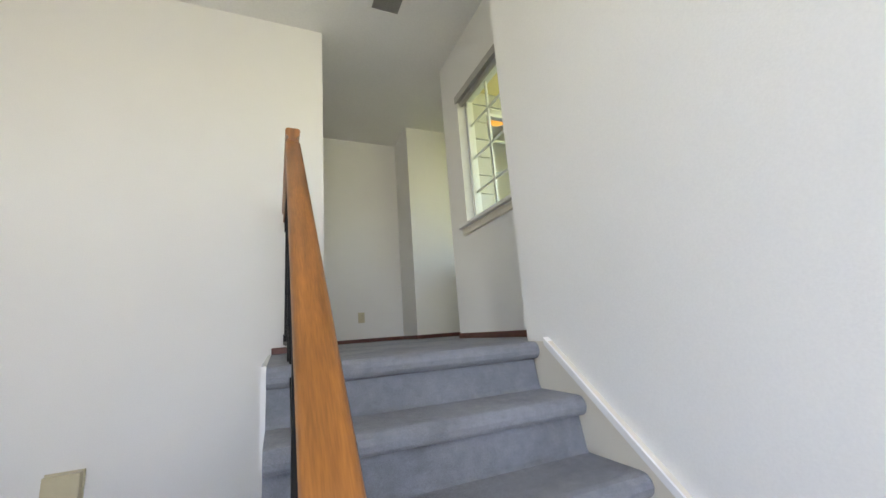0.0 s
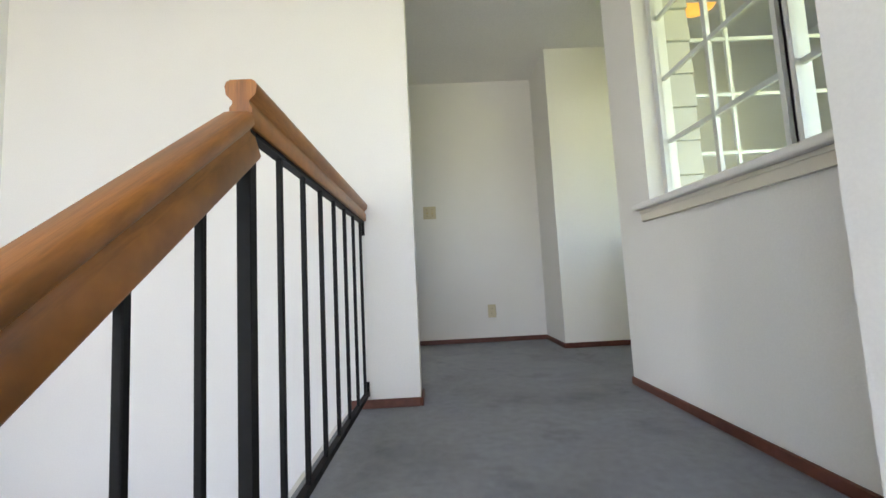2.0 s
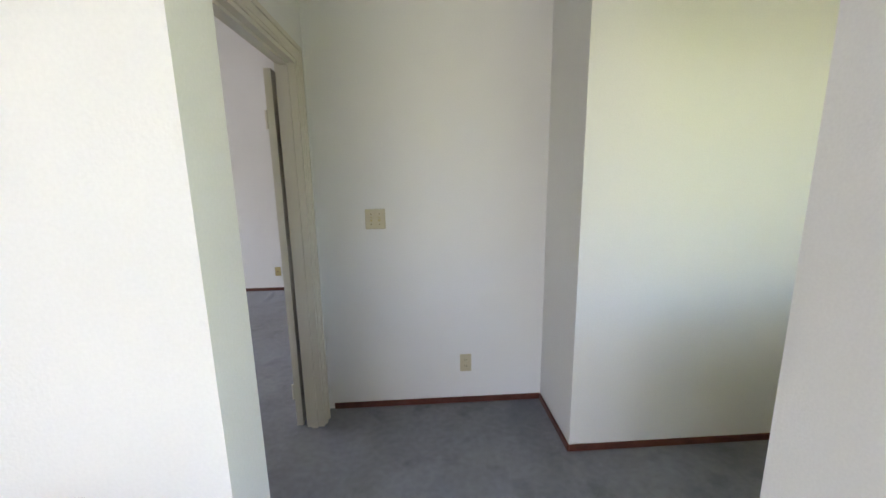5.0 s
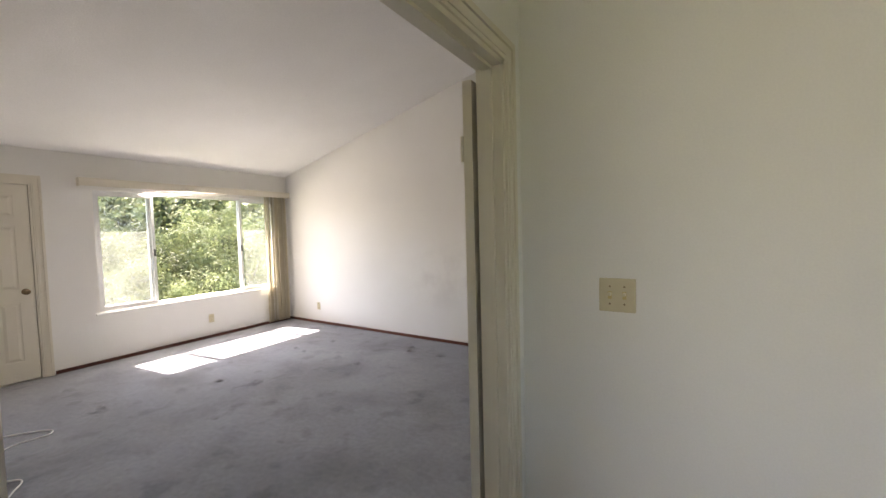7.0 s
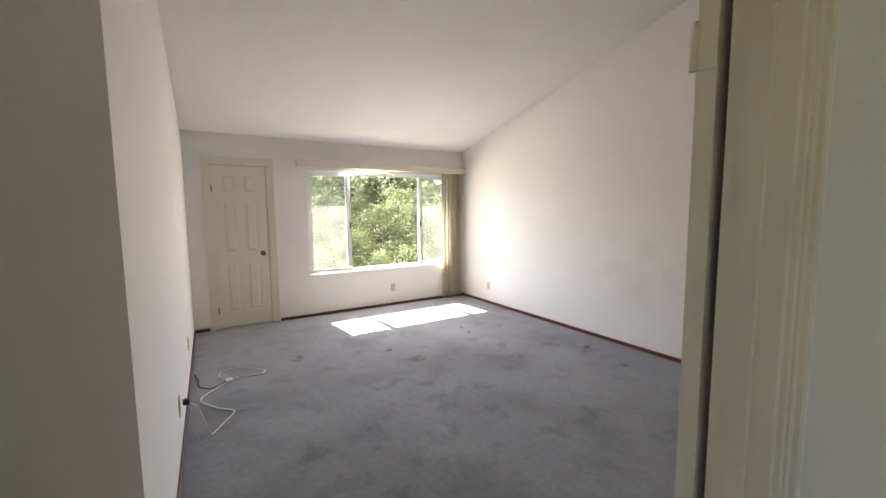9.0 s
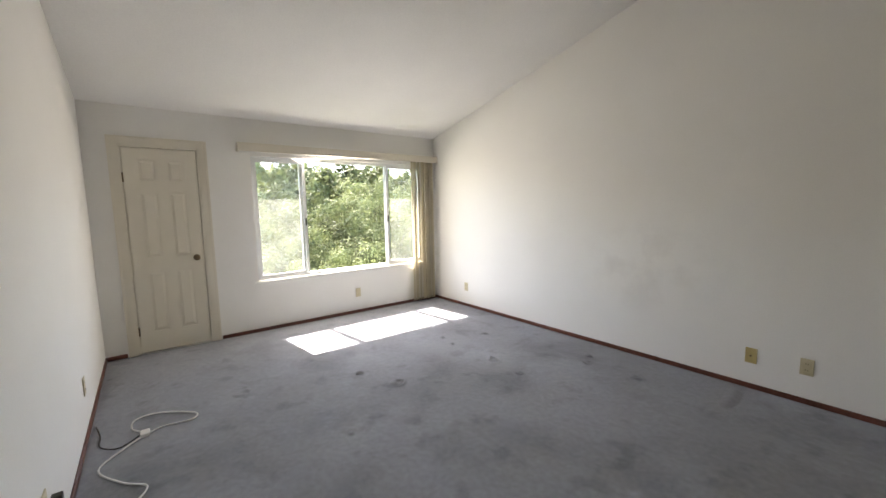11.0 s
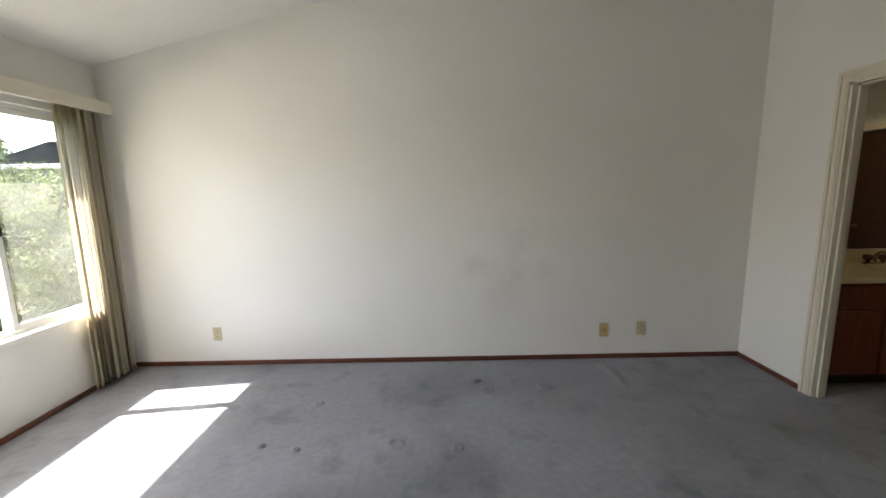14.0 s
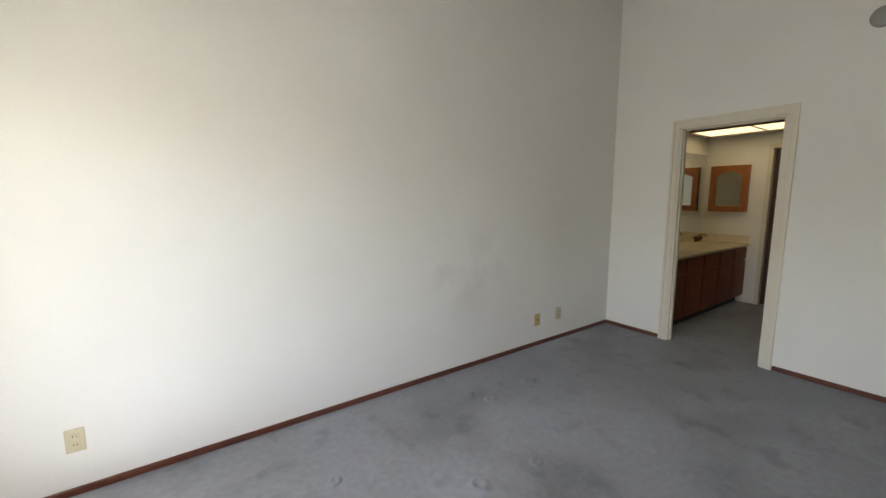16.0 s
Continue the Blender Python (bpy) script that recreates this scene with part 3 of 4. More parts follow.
part("mullion", boxes((gx - 0.035, gx - 0.002, M2 - 0.03, M2 + 0.028, WNZ0 + 0.026, WNZ1 - 0.031)), ALU, win)
pane("pane", (gx - 0.02, gx - 0.016, M1 + 0.03, M2 - 0.03, WNZ0 + 0.026, WNZ1 - 0.031), win)
bm = boxes((gx + 0.04, BW + 0.012, WNY0 - 0.04, 2.52, WNZ0 - 0.035, WNZ0 - 0.004))
soften(bm, 0.006, 2)
part("window_sill", bm, WHITE, win)

val = thing("blind_valance", (0, 0, 0), "cream painted valance box over the bedroom window", "valance")
part("front_board", boxes((BW + 0.085, BW + 0.10, 0.05, BN - 0.005, 2.035, 2.125)), TRIM, val)
part("top_board", boxes((BW + 0.002, BW + 0.085, 0.05, BN - 0.005, 2.11, 2.125)), TRIM, val)
part("end_board", boxes((BW + 0.002, BW + 0.085, 0.05, 0.065, 2.035, 2.11)), TRIM, val)
bl = thing("vertical_blind", (BW + 0.05, 2.30, 0), "beige fabric vertical blind drawn aside beside the window", "blind")
part("rail", boxes((-0.02, 0.02, -2.20, 0.38, 2.04, 2.075)), ALU, bl)
rb = random.Random(4)
for i in range(16):
    y = -0.02 + i * 0.0235
    a = radians(-45 + rb.uniform(-14, 14))
    bm = bmesh.new()
    prev = None
    for j in range(5):
        u = (j / 4 - 0.5) * 0.088
        c = 0.008 * (1 - (u / 0.044) ** 2)
        x, yy = u * math.cos(a) - c * math.sin(a), y + u * math.sin(a) + c * math.cos(a)
        cur = [bm.verts.new((x, yy, 0.03 + rb.uniform(0, 0.004))), bm.verts.new((x, yy, 2.04))]
        if prev:
            bm.faces.new((prev[0], cur[0], cur[1], prev[1]))
        prev = cur
    part("vane", bm, BLIND, bl, smooth=True)


# ---- hall windows ----
def grid_window(name, axis, face, a, b, z0, z1, cols, splits, rows):
    root = thing(name, (0, 0, 0), "white window with a grid of slim muntins", "window", kind="structure")

    def bx(u0, u1, za, zb, d0, d1):
        return (face + d0, face + d1, u0, u1, za, zb) if axis == "x" else (u0, u1, face + d0, face + d1, za, zb)
    part("window_frame", boxes(bx(a, a + 0.03, z0, z1, -0.03, 0.03), bx(b - 0.03, b, z0, z1, -0.03, 0.03), bx(a + 0.03, b - 0.03, z0, z0 + 0.03, -0.03, 0.03), bx(a + 0.03, b - 0.03, z1 - 0.03, z1, -0.03, 0.03)), ALU, root)
    for y in splits:
        part("mullion", boxes(bx(y - 0.028, y - 0.012, z0 + 0.03, z1 - 0.03, -0.025, 0.025), bx(y + 0.012, y + 0.028, z0 + 0.03, z1 - 0.03, -0.025, 0.025), bx(y - 0.012, y + 0.012, z0 + 0.03, z1 - 0.03, -0.01, 0.01)), ALU, root)
    for y in cols:
        part("muntin", boxes(bx(y - 0.009, y + 0.009, z0 + 0.03, z1 - 0.03, -0.008, 0.008)), ALU, root)
    for z in rows:
        part("muntin", boxes(bx(a + 0.03, b - 0.03, z - 0.009, z + 0.009, -0.006, 0.006)), ALU, root)
    pane("pane", bx(a + 0.03, b - 0.03, z0 + 0.03, z1 - 0.03, -0.013, -0.010), root)
    return root


w1 = grid_window("window_2", "x", HX + 0.10, H1Y0, H1Y1, HZ0, HZ1, (-2.155, -2.72), (-2.475,), (1.135, 1.425, 1.715))
bm = boxes((HX - 0.055, HX + 0.07, H1Y0 - 0.05, H1Y1 + 0.06, HZ0 - 0.025, HZ0 + 0.003))
soften(bm, 0.008, 2)
part("window_sill", bm, WHITE, w1)
part("apron", boxes((HX - 0.022, HX - 0.001, H1Y0 - 0.03, H1Y1 + 0.04, HZ0 - 0.075, HZ0 - 0.026), (HX - 0.028, HX - 0.001, H1Y0 - 0.03, H1Y1 + 0.04, HZ0 - 0.04, HZ0 - 0.0265)), TRIM, w1)
bld = thing("roller_shade", (HX, 0, 0), "rolled-up pale grey shade at the window head", "window shade")
part("headrail", boxes((-0.012, 0.04, H1Y0 - 0.02, H1Y1 + 0.02, HZ1 - 0.04, HZ1 + 0.02)), SHADE, bld)
bm = bmesh.new()
lathe(bm, [(0.02, H1Y0 + 0.02), (0.02, H1Y1 - 0.02)], "Y", 14, (0.03, 0, HZ1 - 0.06))
part("roll", bm, SHADE, bld, smooth=True)
grid_window("window_3", "y", CORR - 0.06, H2X0, H2X1, HZ0, H2Z1, (1.69, 2.41), (2.05,), (1.15, 1.46, 1.765))
sd = thing("exterior_siding", (0, 0, 0), "pale painted lap siding outside the corridor", "siding", kind="structure")
for i in range(34):
    z = -3.4 + i * 0.17
    for a, b in ((HX + 0.152, H2X0), (H2X1, 3.3)) if HZ0 - 0.17 < z < H2Z1 else ((HX + 0.152, 3.3),):
        bm = bmesh.new()
        for q in box(bm, a, b, CORR - 0.175, CORR - 0.152, z, z + 0.168):
            if q.co.z > z + 0.1 and q.co.y < CORR - 0.16:
                q.co.y += 0.014
        part("board", bm, SIDING, sd)
# Outer part is added, unseen, to hold sky light off the hall windows.
structure("roof_eave", boxes((HX + 0.152, 4.6, -4.2, CORR - 0.177, 2.16, 2.28)), SOFFIT, "cream eave soffit tinted yellow for warm light, lengthened to block sky", "eave")

lamp = thing("ceiling_lamp", (2.03, -1.0, ZC), "lit amber glass dome ceiling lamp", "lamp")
bm = bmesh.new()
lathe(bm, [(0.07, 0), (0.075, -0.02), (0.06, -0.03)], "Z", 20)
part("canopy", bm, BRASS, lamp, smooth=True)
bm = bmesh.new()
lathe(bm, [(0.10, -0.02), (0.11, -0.035), (0.095, -0.06), (0.06, -0.08), (0.01, -0.086)], "Z", 24)
part("glass_dome", bm, AMBER, lamp, smooth=True)

# ---- railing ----
RX = -0.246
NEWEL = -2.82
GAP = 0.141
GAP_LEVEL = 0.1535
PITCH = 0.80


def square_bar(y, z0, z1, w):
    bm = boxes((RX - w / 2, RX + w / 2, y - w / 2, y + w / 2, z0, z1))
    soften(bm, 0.0015, 1)
    return bm


rail = thing("stair_railing", (0, 0, 0), "black iron stair railing with an orange oak handrail", "railing")
SEC = [(0.88 * a, b) for a, b in ((-0.020, -0.052), (0.020, -0.052), (0.024, -0.047), (0.024, -0.010), (0.018, -0.002), (0.018, 0.004), (0.031, 0.014), (0.034, 0.028), (0.030, 0.035), (0.022, 0.038), (-0.022, 0.038), (-0.030, 0.035), (-0.034, 0.028), (-0.031, 0.014), (-0.018, 0.004), (-0.018, -0.002), (-0.024, -0.010), (-0.024, -0.047))]
bm = bmesh.new()
sweep(bm, [(RX, NEWEL - 0.02, 0.912), (RX, WY, 0.912)], [(a, b * (1.2 if b > 0 else 0.82)) for a, b in SEC])
part("handrail_level", bm, OAK, rail, smooth=True).data.set_sharp_from_angle(angle=radians(42))
bm = bmesh.new()
y0 = NEWEL - 0.015
z0 = 0.858
sweep(bm, [(RX, y0 - 1.47, z0 - 1.47 * PITCH), (RX, y0, z0)], SEC)
part("handrail_slope", bm, OAK, rail, smooth=True).data.set_sharp_from_angle(angle=radians(42))
part("newel_post", square_bar(NEWEL, 0.0, 0.868, 0.026), IRON, rail)
part("flat_bar", boxes((RX - 0.012, RX + 0.012, NEWEL + 0.017, WY - 0.002, 0.860, 0.869)), IRON, rail)
part("bottom_bar", boxes((RX - 0.010, RX + 0.010, NEWEL + 0.017, WY - 0.002, 0.055, 0.075)), IRON, rail)
for i in range(7):
    y = NEWEL + GAP_LEVEL * (i + 1)
    part("baluster", square_bar(y, 0.07, 0.862, 0.0125), IRON, rail)
for za, zb in ((0.80, 0.86), (0.055, 0.12)):
    part("wall_bracket", boxes((RX - 0.012, RX + 0.012, WY - 0.006, WY, za, zb)), IRON, rail)
SP = [NEWEL - GAP * (i + 1) for i in range(9)]
for i, y in enumerate(SP):
    zt = z0 - 0.05 + (y - y0) * PITCH
    if i in (3, 7):
        k = math.floor((NOSE - y) / RUN) + 1
        part("newel_post", square_bar(y, -RISE * k, zt, 0.030), IRON, rail)
    else:
        part("baluster", square_bar(y, zt - 0.68, zt, 0.0125), IRON, rail)
bm = bmesh.new()
zz = z0 - 0.05 - 0.68
sweep(bm, [(RX, NEWEL - 1.44, zz + (NEWEL - 1.44 - y0) * PITCH), (RX, NEWEL - 0.017, zz + (NEWEL - 0.017 - y0) * PITCH)], [(-0.01, -0.01), (0.01, -0.01), (0.01, 0.01), (-0.01, 0.01)])
part("bottom_bar", bm, IRON, rail)

ch = thing("door_chime", (-1.27, WY, -0.56), "cream plastic door chime box on the wall", "door chime")
bm = boxes((-0.075, 0.075, -0.055, 0, -0.065, 0.065))
soften(bm, 0.006, 2)
part("cover", bm, ALMOND, ch)
part("base", boxes((-0.08, 0.08, -0.012, 0, -0.07, 0.07)), ALMOND, ch)

vent = thing("ceiling_vent", (0.41, -2.17, ZC), "white metal ceiling vent with a grey grille", "vent")
part("frame", boxes((-0.13, 0.13, -0.13, -0.10, -0.01, 0), (-0.13, 0.13, 0.10, 0.13, -0.01, 0), (-0.13, -0.10, -0.10, 0.10, -0.01, 0), (0.10, 0.13, -0.10, 0.10, -0.01, 0)), WHITE, vent)
part("backing", boxes((-0.10, 0.10, -0.10, 0.10, -0.002, 0)), GREYMETAL, vent)
for i in range(11):
    bm = bmesh.new()
    for q in box(bm, -0.10, 0.10, -0.092 + i * 0.0175, -0.089 + i * 0.0175, -0.01, -0.002):
        q.co.y += (q.co.z + 0.006) * 0.8
    part("slat", bm, GREYMETAL, vent)

sm = thing("smoke_detector", (BE, 0.865, 2.57), "round grey smoke detector high on the wall", "smoke detector")
bm = bmesh.new()
lathe(bm, [(0.065, 0), (0.065, -0.02), (0.055, -0.035), (0.02, -0.04)], "X", 24)
part("body", bm, GREYMETAL, sm, smooth=True)


# ---- extension cord ----
def tube(pts, r, seg=8, sub=8):
    P = [Vector(p) for p in pts]
    P = [P[0]] + P + [P[-1]]
    out = []
    for i in range(1, len(P) - 2):
        for j in range(sub):
            t = j / sub
            a, b, c, d = P[i - 1], P[i], P[i + 1], P[i + 2]
            out.append(0.5 * (2 * b + (c - a) * t + (2 * a - 5 * b + 4 * c - d) * t * t + (3 * b - a - 3 * c + d) * t ** 3))
    out.append(P[-1])
    bm = bmesh.new()
    sweep(bm, out, [(r * math.cos(2 * math.pi * k / seg), r * math.sin(2 * math.pi * k / seg)) for k in range(seg)])
    return bm


cord = thing("extension_cord", (-3.4, -0.95, 0), "white extension cord lying loosely on the carpet", "cord")
P0 = Vector((-3.4, -0.95, 0))
cz = 0.007
part("cable", tube([Vector(p) - P0 for p in ((-2.74, -1.16, 0.30), (-2.76, -1.10, 0.24), (-2.80, -1.05, 0.05), (-2.86, -1.03, cz), (-2.98, -0.96, cz), (-3.11, -0.90, cz), (-3.22, -1.00, cz), (-3.43, -1.11, cz), (-3.60, -1.00, cz), (-3.71, -0.91, cz), (-3.82, -0.97, cz), (-3.95, -0.96, cz), (-3.98, -0.86, cz), (-3.90, -0.72, cz), (-3.79, -0.62, cz), (-3.72, -0.66, cz), (-3.74, -0.80, cz), (-3.71, -0.88, cz))], 0.005), CORD, cord, smooth=True)
bm = boxes((-0.34, -0.27, 0.02, 0.07, 0.0, 0.025))
soften(bm, 0.006, 2)
part("socket_block", bm, CORD, cord)
bm = boxes((0.64, 0.68, -0.225, -0.19, 0.29, 0.32))
soften(bm, 0.005, 2)
part("plug", bm, BLACKCORD, cord)
part("adapter_cable", tube([Vector(p) - P0 for p in ((-3.70, -0.93, 0.012), (-3.62, -1.03, cz), (-3.70, -1.12, cz), (-3.85, -1.13, cz), (-4.01, -1.16, cz))], 0.004), BLACKCORD, cord, "thin black cable", smooth=True)

# ---- bathroom ----
VF = 2.14
VX0 = DX + 0.02
van = thing("vanity_cabinet", (0, 0, 0), "red-stained oak vanity cabinet under a cream top", "cabinet")
part("body", boxes((VX0, BX, VF + 0.02, BN, 0.09, 0.76)), CABINET, van)
part("toe_kick", boxes((VX0, BX, VF + 0.08, BN - 0.01, 0.0, 0.09)), DARKSLOT, van)
n = 5
dw = (BX - VX0) / n
for i in range(n):
    x = VX0 + i * dw
    bm = boxes((x + 0.015, x + dw - 0.015, VF, VF + 0.019, 0.11, 0.56))
    soften(bm, 0.005, 1)
    d = part("door", bm, CABINET, van)
    bm = boxes((x + 0.08, x + dw - 0.08, VF - 0.005, VF, 0.18, 0.49))
    soften(bm, 0.004, 1)
    part("raised_panel", bm, CABINET, d)
    bm = boxes((x + 0.015, x + dw - 0.015, VF, VF + 0.019, 0.585, 0.74))
    soften(bm, 0.005, 1)
    part("drawer_front", bm, CABINET, van)
ct = thing("countertop", (0, 0, 0.76), "cream moulded vanity countertop with backsplash", "countertop")
bm = boxes((VX0, BX, VF - 0.02, BN, 0, 0.035))
soften(bm, 0.008, 2)
part("slab", bm, COUNTER, ct)
part("backsplash", boxes((VX0, BX, BN - 0.02, BN, 0.035, 0.13), (BX - 0.02, BX, VF - 0.01, BN - 0.02, 0.035, 0.13)), COUNTER, ct)
for bx in (0.56, 1.56):
    bm = bmesh.new()
    lathe(bm, [(0.20, 0.036), (0.205, 0.042), (0.19, 0.042), (0.14, 0.037)], "Z", 28, (bx, 2.40, 0))
    part("basin_rim", bm, COUNTER, ct, smooth=True)


def faucet(x, y, z):
    fa = thing("basin_faucet", (x, y, z), "dark bronze basin faucet with two round handles", "faucet", "vanity faucets")
    bm = boxes((-0.08, 0.08, -0.025, 0.025, 0, 0.012))
    soften(bm, 0.004, 1)
    part("base_plate", bm, BRASS, fa)
    for hx in (-0.06, 0.06):
        bm = bmesh.new()
        lathe(bm, [(0.014, 0.012), (0.014, 0.03), (0.030, 0.036), (0.034, 0.055), (0.030, 0.072), (0.012, 0.076)], "Z", 14, (hx, 0, 0))
        part("handle", bm, DARKWOOD, fa, smooth=True)
    part("spout", tube([(0, 0, 0.01), (0, 0, 0.07), (0, -0.04, 0.10), (0, -0.11, 0.085)], 0.010), BRASS, fa, smooth=True)


for fx in (0.56, 1.56):
    faucet(fx, 2.60, 0.795)
mi = thing("wall_mirror", (0, BN, 0), "wide frameless wall mirror above the vanity", "mirror")
part("glass", boxes((DX + 0.05, BX - 0.02, -0.006, -0.001, 0.90, 1.97)), MIRROR, mi)


def mirror_cabinet(m):
    root = thing("medicine_cabinet", m, "oak medicine cabinet with an arched mirror door", "cabinet")
    w, h, d = 0.44, 0.61, 0.02
    part("box", boxes((-0.001, 0.03, 0, w, 0, h)), CABINET, root)
    bm = boxes((-d, -0.001, 0, 0.075, 0, h), (-d, -0.001, w - 0.075, w, 0, h), (-d, -0.001, 0.075, w - 0.075, 0, 0.075))
    seg = 12
    arch = [(0.075 + (w - 0.15) * i / seg, h - 0.13 + 0.05 * math.sin(math.pi * i / seg)) for i in range(seg + 1)]
    for (y0, z0a), (y1, z1a) in zip(arch, arch[1:]):
        a = [bm.verts.new(p) for p in ((-d, y0, z0a), (-d, y1, z1a), (-d, y1, h), (-d, y0, h))]
        b = [bm.verts.new((-0.001, v.co.y, v.co.z)) for v in a]
        bm.faces.new(a)
        bm.faces.new(b[::-1])
        for k in range(4):
            bm.faces.new((a[k], b[k], b[(k + 1) % 4], a[(k + 1) % 4]))
    door = part("door_frame", bm, CABINET2, root)
    part("mirror_glass", boxes((-0.008, -0.004, 0.07, w - 0.07, 0.07, h - 0.07)), MIRROR, door)
    return root


mirror_cabinet(pose(BX - 0.031, 2.185, 1.20))
# Added leaf and knob; the dark colour stands for the unlit room behind.
bdoor = thing("doorway_dark_leaf", (BX + 0.05, 1.26, 0.01), "dark leaf added in the bathroom's back doorway for its darkness", "door")
bm = boxes((0, 0.035, 0, 0.70, 0, 1.98))
soften(bm, 0.003, 1)
part("leaf", bm, DARKWOOD, bdoor)
bm = bmesh.new()
lathe(bm, [(0.028, 0), (0.028, -0.006), (0.011, -0.010), (0.011, -0.035), (0.025, -0.045), (0.025, -0.062), (0.008, -0.070)], "X", 16, (0, 0.06, 0.92))
part("knob", bm, BRASS, bdoor, smooth=True)
casing("door_frame_inner", "x", BX, -1, 1.24, 1.97, 2.0, w=0.045, depth=0.0)
lp = thing("ceiling_light", (0, 0, BZ), "lit fluorescent ceiling panel with two diffusers", "ceiling light")
part("frame", boxes((1.05, 1.65, 1.20, 1.22, -0.02, 0), (1.05, 1.65, 2.58, 2.60, -0.02, 0), (1.05, 1.07, 1.22, 2.58, -0.02, 0), (1.63, 1.65, 1.22, 2.58, -0.02, 0), (1.07, 1.63, 1.97, 1.99, -0.02, 0)), BRASS, lp)
for a, b in ((1.22, 1.97), (1.99, 2.58)):
    part("diffuser", boxes((1.07, 1.63, a, b, -0.012, -0.002)), DIFFUSER, lp)


# ---- wear in the carpet ----
def carpet_pit(x, y, rad, seed):
    """A small dent with a raised uneven rim."""
    g = random.Random(seed)
    bm = bmesh.new()
    rings = []
    for k, h in ((1.9, 0.0005), (1.35, 0.010), (0.95, 0.015), (0.6, 0.002), (0.2, 0.001)):
        rings.append([bm.verts.new((x + rad * k * g.uniform(0.8, 1.2) * math.cos(a * 0.5236), y + rad * k * g.uniform(0.8, 1.2) * math.sin(a * 0.5236), h * g.uniform(0.5, 1.3))) for a in range(12)])
    for p, q in zip(rings, rings[1:]):
        for i in range(12):
            bm.faces.new((p[i], p[(i + 1) % 12], q[(i + 1) % 12], q[i]))
    bm.faces.new(rings[-1])
    part("carpet_dent", bm, CARPET, floor, smooth=True)


for i, (x, y, rad) in enumerate(((-2.14, 2.23, 0.030), (-2.55, 2.21, 0.026), (-3.15, 1.63, 0.034), (-2.79, 1.58, 0.022), (-3.72, 2.07, 0.022), (-3.30, 0.72, 0.040), (-3.91, -0.30, 0.045), (-3.66, 0.55, 0.02), (-2.62, 2.35, 0.02), (-3.91, 1.63, 0.014), (-3.70, 1.59, 0.014))):
    carpet_pit(x, y, rad, 40 + i)
bm = bmesh.new()
rows = []
for j in range(13):
    u = j / 12
    h = 0.016 * math.sin(math.pi * u) ** 0.6 + 0.0005
    rows.append([bm.verts.new((-1.556 + w + 0.012 * math.sin(5 * u), 2.22 + 0.42 * u, h * k)) for w, k in ((-0.05, 0.0), (-0.022, 0.55), (0.0, 1.0), (0.02, 0.6), (0.05, 0.0))])
for p, q in zip(rows, rows[1:]):
    for i in range(4):
        bm.faces.new((p[i], p[i + 1], q[i + 1], q[i]))
part("carpet_wrinkle", bm, CARPET, floor, smooth=True)


# ---- outdoors ----
def ground_z(x, y):
    d = math.hypot(min(x, -7) + 7, 0.35 * y)
    if x > -7:
        d = 0.0
    z = -3.4 - 4.2 * min(1, d / 9) + 0.095 * max(0, d - 14) + 0.03 * max(0, d - 60)
    return z + (0.8 * noise.noise((x * 0.05, y * 0.05, 0)) if d > 4 else 0)


bm = bmesh.new()
gn = 70
gv = []
for i in range(gn + 1):
    row = []
    for j in range(gn + 1):
        u, v = i / gn * 2 - 1, j / gn * 2 - 1
        x, y = 400 * u * abs(u) ** 1.2 - 5, 400 * v * abs(v) ** 1.2
        row.append(bm.verts.new((x, y, ground_z(x, y))))
    gv.append(row)
for i in range(gn):
    for j in range(gn):
        bm.faces.new((gv[i][j], gv[i + 1][j], gv[i + 1][j + 1], gv[i][j + 1]))
structure("ground", bm, GRASS, "dry grassy hillside falling away below the house", "ground")


def crown_mesh(seed, n_clump, leaf, per):
    r = random.Random(seed)
    V, F = [], []
    clumps = []
    for _ in range(n_clump):
        while True:
            p = Vector((r.uniform(-1, 1), r.uniform(-1, 1), r.uniform(-0.85, 1)))
            if 0.25 < p.length < 1:
                break
        k = r.uniform(0.75, 1.12)
        clumps.append((Vector((p.x * 2.6 * k, p.y * 2.6 * k, p.z * 2.3 * k)), r.uniform(0.30, 0.66)))
    for c, s in clumps:
        for _ in range(per):
            o = Vector((r.gauss(0, 1), r.gauss(0, 1), r.gauss(0, 0.8)))
            o = o.normalized() * s * r.uniform(0.45, 1.0)
            nrm = (o.normalized() + Vector((r.uniform(-0.45, 0.45), r.uniform(-0.45, 0.45), r.uniform(-0.2, 0.6)))).normalized()
            t = nrm.orthogonal().normalized()
            t = (Matrix.Rotation(r.uniform(0, 6.28), 3, nrm) @ t)
            b = nrm.cross(t)
            l = leaf * r.uniform(0.6, 1.3)
            p = c + o
            i = len(V)
            V += [p - t * l, p + b * l * 0.5 + nrm * l * 0.15, p + t * l, p - b * l * 0.5 + nrm * l * 0.15]
            F.append((i, i + 1, i + 2, i + 3))
    me = bpy.data.meshes.new("crown")
    me.from_pydata([tuple(v) for v in V], [], F)
    me.materials.append(LEAF)
    return me


def limb(bm, a, b, r0, r1, seg=7):
    a, b = Vector(a), Vector(b)
    d = (b - a).normalized()
    u = d.orthogonal().normalized()
    w = d.cross(u)
    A = [bm.verts.new(a + (u * math.cos(6.283 * k / seg) + w * math.sin(6.283 * k / seg)) * r0) for k in range(seg)]
    C = [bm.verts.new(b + (u * math.cos(6.283 * k / seg) + w * math.sin(6.283 * k / seg)) * r1) for k in range(seg)]
    for k in range(seg):
        bm.faces.new((A[k], A[(k + 1) % seg], C[(k + 1) % seg], C[k]))


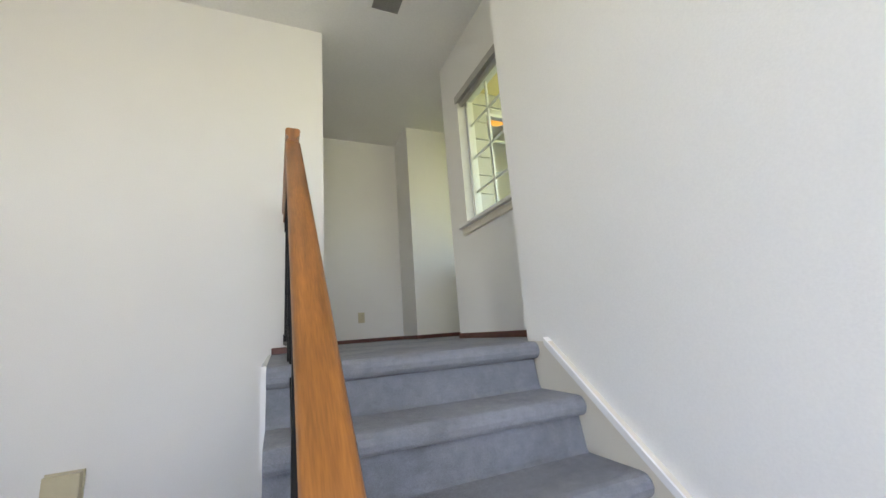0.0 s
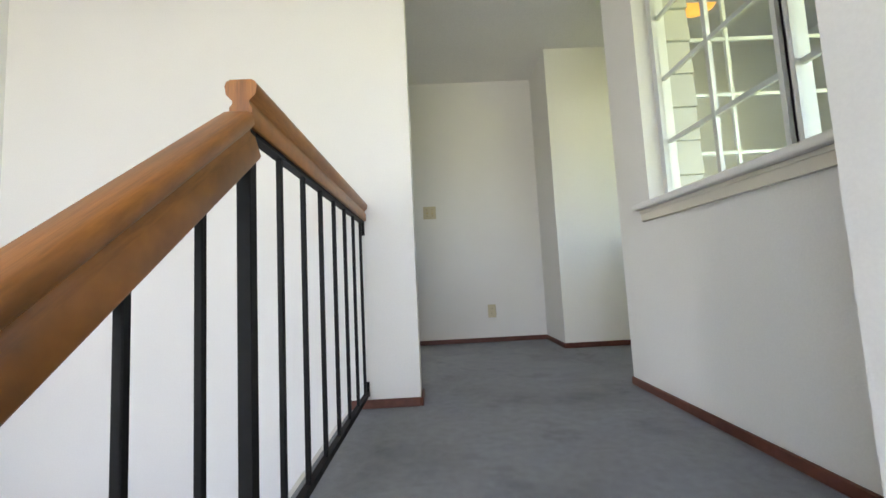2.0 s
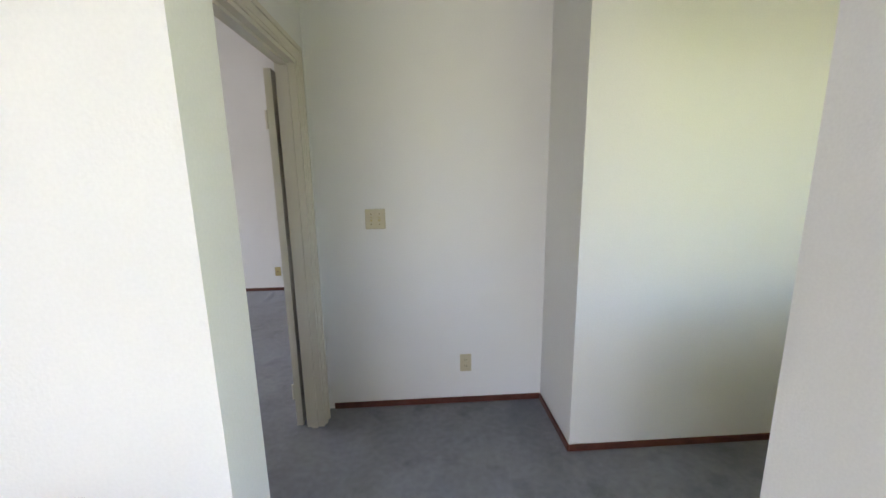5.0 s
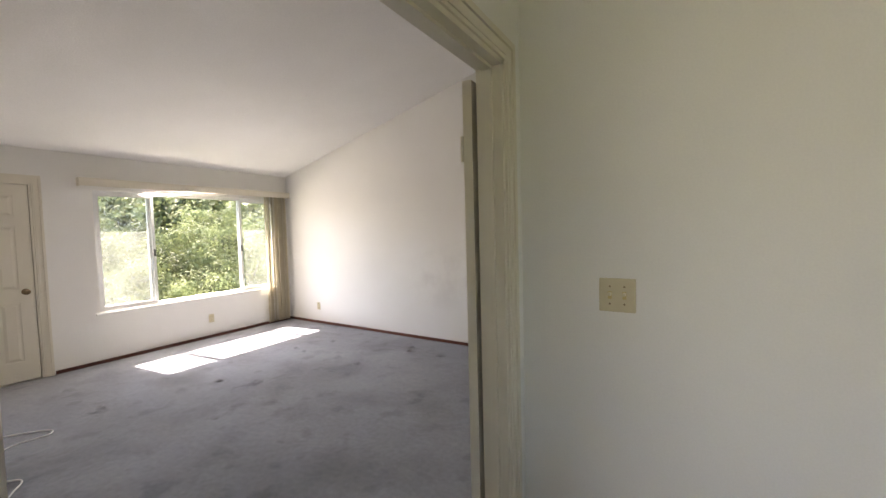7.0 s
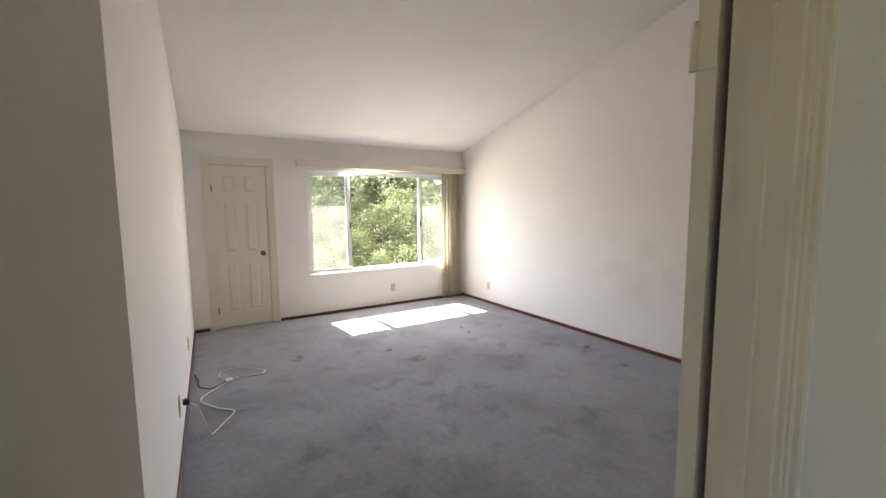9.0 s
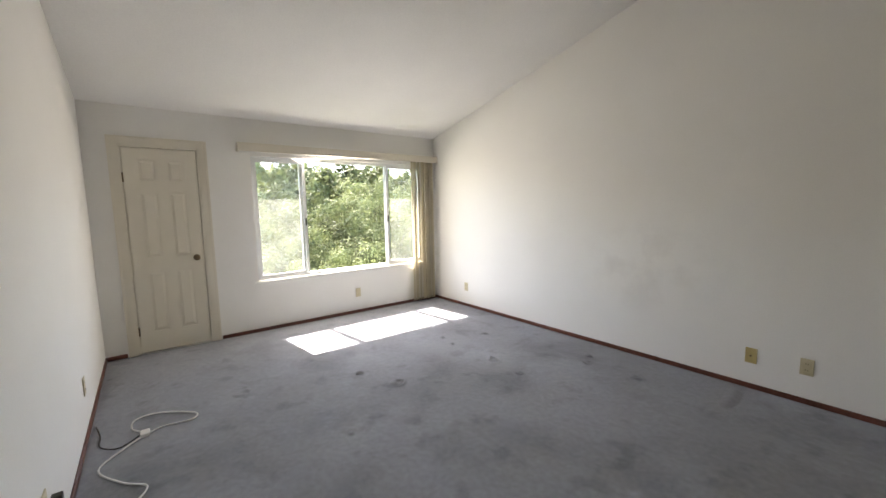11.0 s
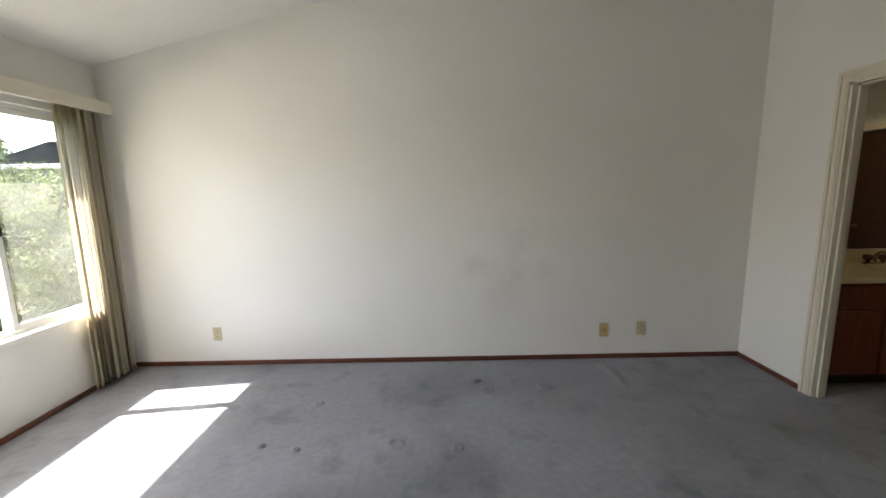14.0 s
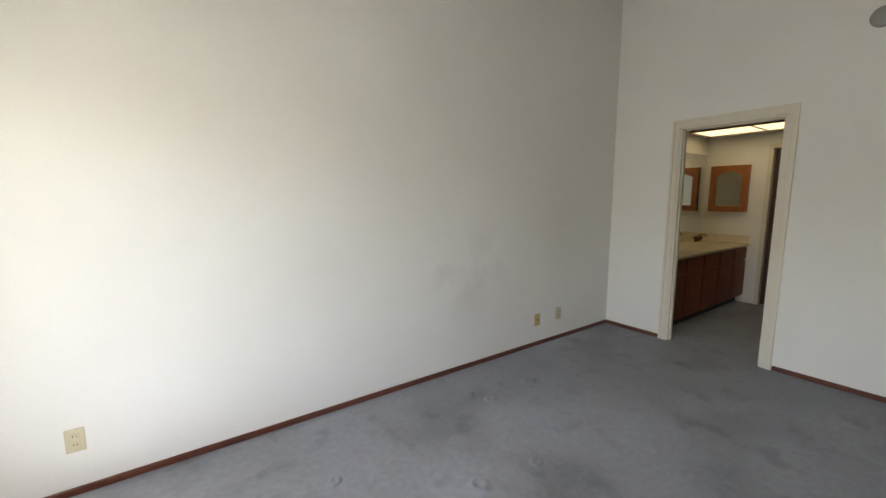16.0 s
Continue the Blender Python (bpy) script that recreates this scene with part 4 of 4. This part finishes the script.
def trunk_mesh(seed):
    r = random.Random(seed)
    bm = bmesh.new()
    p = Vector((0, 0, -4.6))
    rad = 0.22
    for i in range(5):
        q = p + Vector((r.uniform(-0.25, 0.25), r.uniform(-0.25, 0.25), 0.95))
        limb(bm, p, q, rad, rad * 0.82)
        p, rad = q, rad * 0.82
    for i in range(11):
        s = Vector((r.uniform(-0.1, 0.1), r.uniform(-0.1, 0.1), r.uniform(-2.2, 0.4)))
        a = r.uniform(0, 6.28)
        e = s + Vector((math.cos(a) * r.uniform(1.0, 2.1), math.sin(a) * r.uniform(1.0, 2.1), r.uniform(0.4, 1.8)))
        m = (s + e) / 2 + Vector((0, 0, -0.15))
        limb(bm, s, m, 0.08, 0.05)
        limb(bm, m, e, 0.05, 0.015)
    me = bpy.data.meshes.new("trunk")
    bm.to_mesh(me)
    bm.free()
    me.materials.append(BARK)
    return me


CROWNS = [crown_mesh(s, 170, 0.048, 250) for s in (1, 2, 3)]
FAR = [crown_mesh(s, 70, 0.17, 90) for s in (8, 9)]
TRUNKS = [trunk_mesh(s) for s in (5, 6)]
rt = random.Random(12)


def tree(x, y, s, top, far=False):
    gz = ground_z(x, y)
    root = thing("tree", pose(x, y, top - 2.3 * s, 0, 0, rt.uniform(0, 360)) @ Matrix.Diagonal((s, s, s, 1)), "leafy green oak tree on the slope" if not far else "distant green tree on the hillside", "tree", "trees outside")
    t = new("trunk", rt.choice(TRUNKS))
    t.parent = root
    t.scale = (1, 1, max(1.0, (top - 2.3 * s - gz + 0.3) / (4.6 * s)))
    c = new("crown", rt.choice(FAR if far else CROWNS))
    c.parent = root


for x, y, s, top in ((-13.0, 4.6, 1.05, 1.6), (-12.2, 0.8, 0.95, 0.9), (-13.5, -2.6, 1.1, 1.7), (-12.5, 8.3, 1.1, 1.9), (-16.5, 2.6, 1.3, 3.0), (-16.5, 7.0, 1.25, 3.2), (-17.0, -1.4, 1.3, 2.9), (-17.5, -6.0, 1.3, 3.4),
                     (-16.0, 12.0, 1.35, 3.4), (-21.5, 0.5, 1.5, 3.9), (-22.0, 5.2, 1.5, 3.7), (-21.0, 10.0, 1.5, 4.3), (-22.5, -5.0, 1.5, 4.6), (-22.0, 15.5, 1.6, 4.6), (-23.0, -11.0, 1.6, 5.5), (-10.8, 6.2, 0.7, -0.9), (-10.6, 2.6, 0.7, -1.2), (-10.8, -1.2, 0.7, -1.0), (-10.5, 10.0, 0.8, -0.4), (-9.6, 0.6, 0.62, -0.4), (-9.4, 4.4, 0.6, -0.3), (-9.2, -2.9, 0.65, -0.2), (-9.3, 8.2, 0.65, -0.1), (-11.2, -5.0, 0.9, 0.7), (-9.8, -6.0, 0.7, -0.1), (-11.5, 12.0, 0.95, 1.0), (-13.5, 15.5, 1.2, 2.0), (-14.2, 2.2, 1.0, 1.6), (-14.6, 6.6, 1.0, 1.9), (-19.0, 18.5, 1.5, 4.0), (-17.0, -11.0, 1.5, 3.2)):
    tree(x, y, s, top - 1.55)
for i in range(75):
    d = rt.uniform(28, 95)
    a = radians(rt.uniform(-48, 52))
    x, y = -7 - d * math.cos(a), 1 + d * math.sin(a)
    s = rt.uniform(1.3, 2.2)
    tree(x, y, s, ground_z(x, y) + 6.2 * s * 0.9, True)

# neighbouring house seen past the window's end
nh = thing("neighbour_house", (-29.0, 29.2, 0.6), "distant house with a red-brown pitched roof among trees", "house")
part("wall", boxes((-4, 4, -2.4, 6, -9, 2.7)), SIDING, nh)
bm = bmesh.new()
for q in box(bm, -4.6, 4.6, -3.3, 1.8, 2.75, 2.95):
    q.co.z += (q.co.y + 3.3) * 0.42
part("roof", bm, ROOF, nh)
bm = bmesh.new()
for q in box(bm, -4.6, 4.6, 1.8, 6.9, 2.75, 2.95):
    q.co.z += (6.9 - q.co.y) * 0.42
part("roof", bm, ROOF, nh)
part("fascia", boxes((-4.62, 4.62, -3.36, -3.3, 2.68, 2.98)), WHITE, nh)
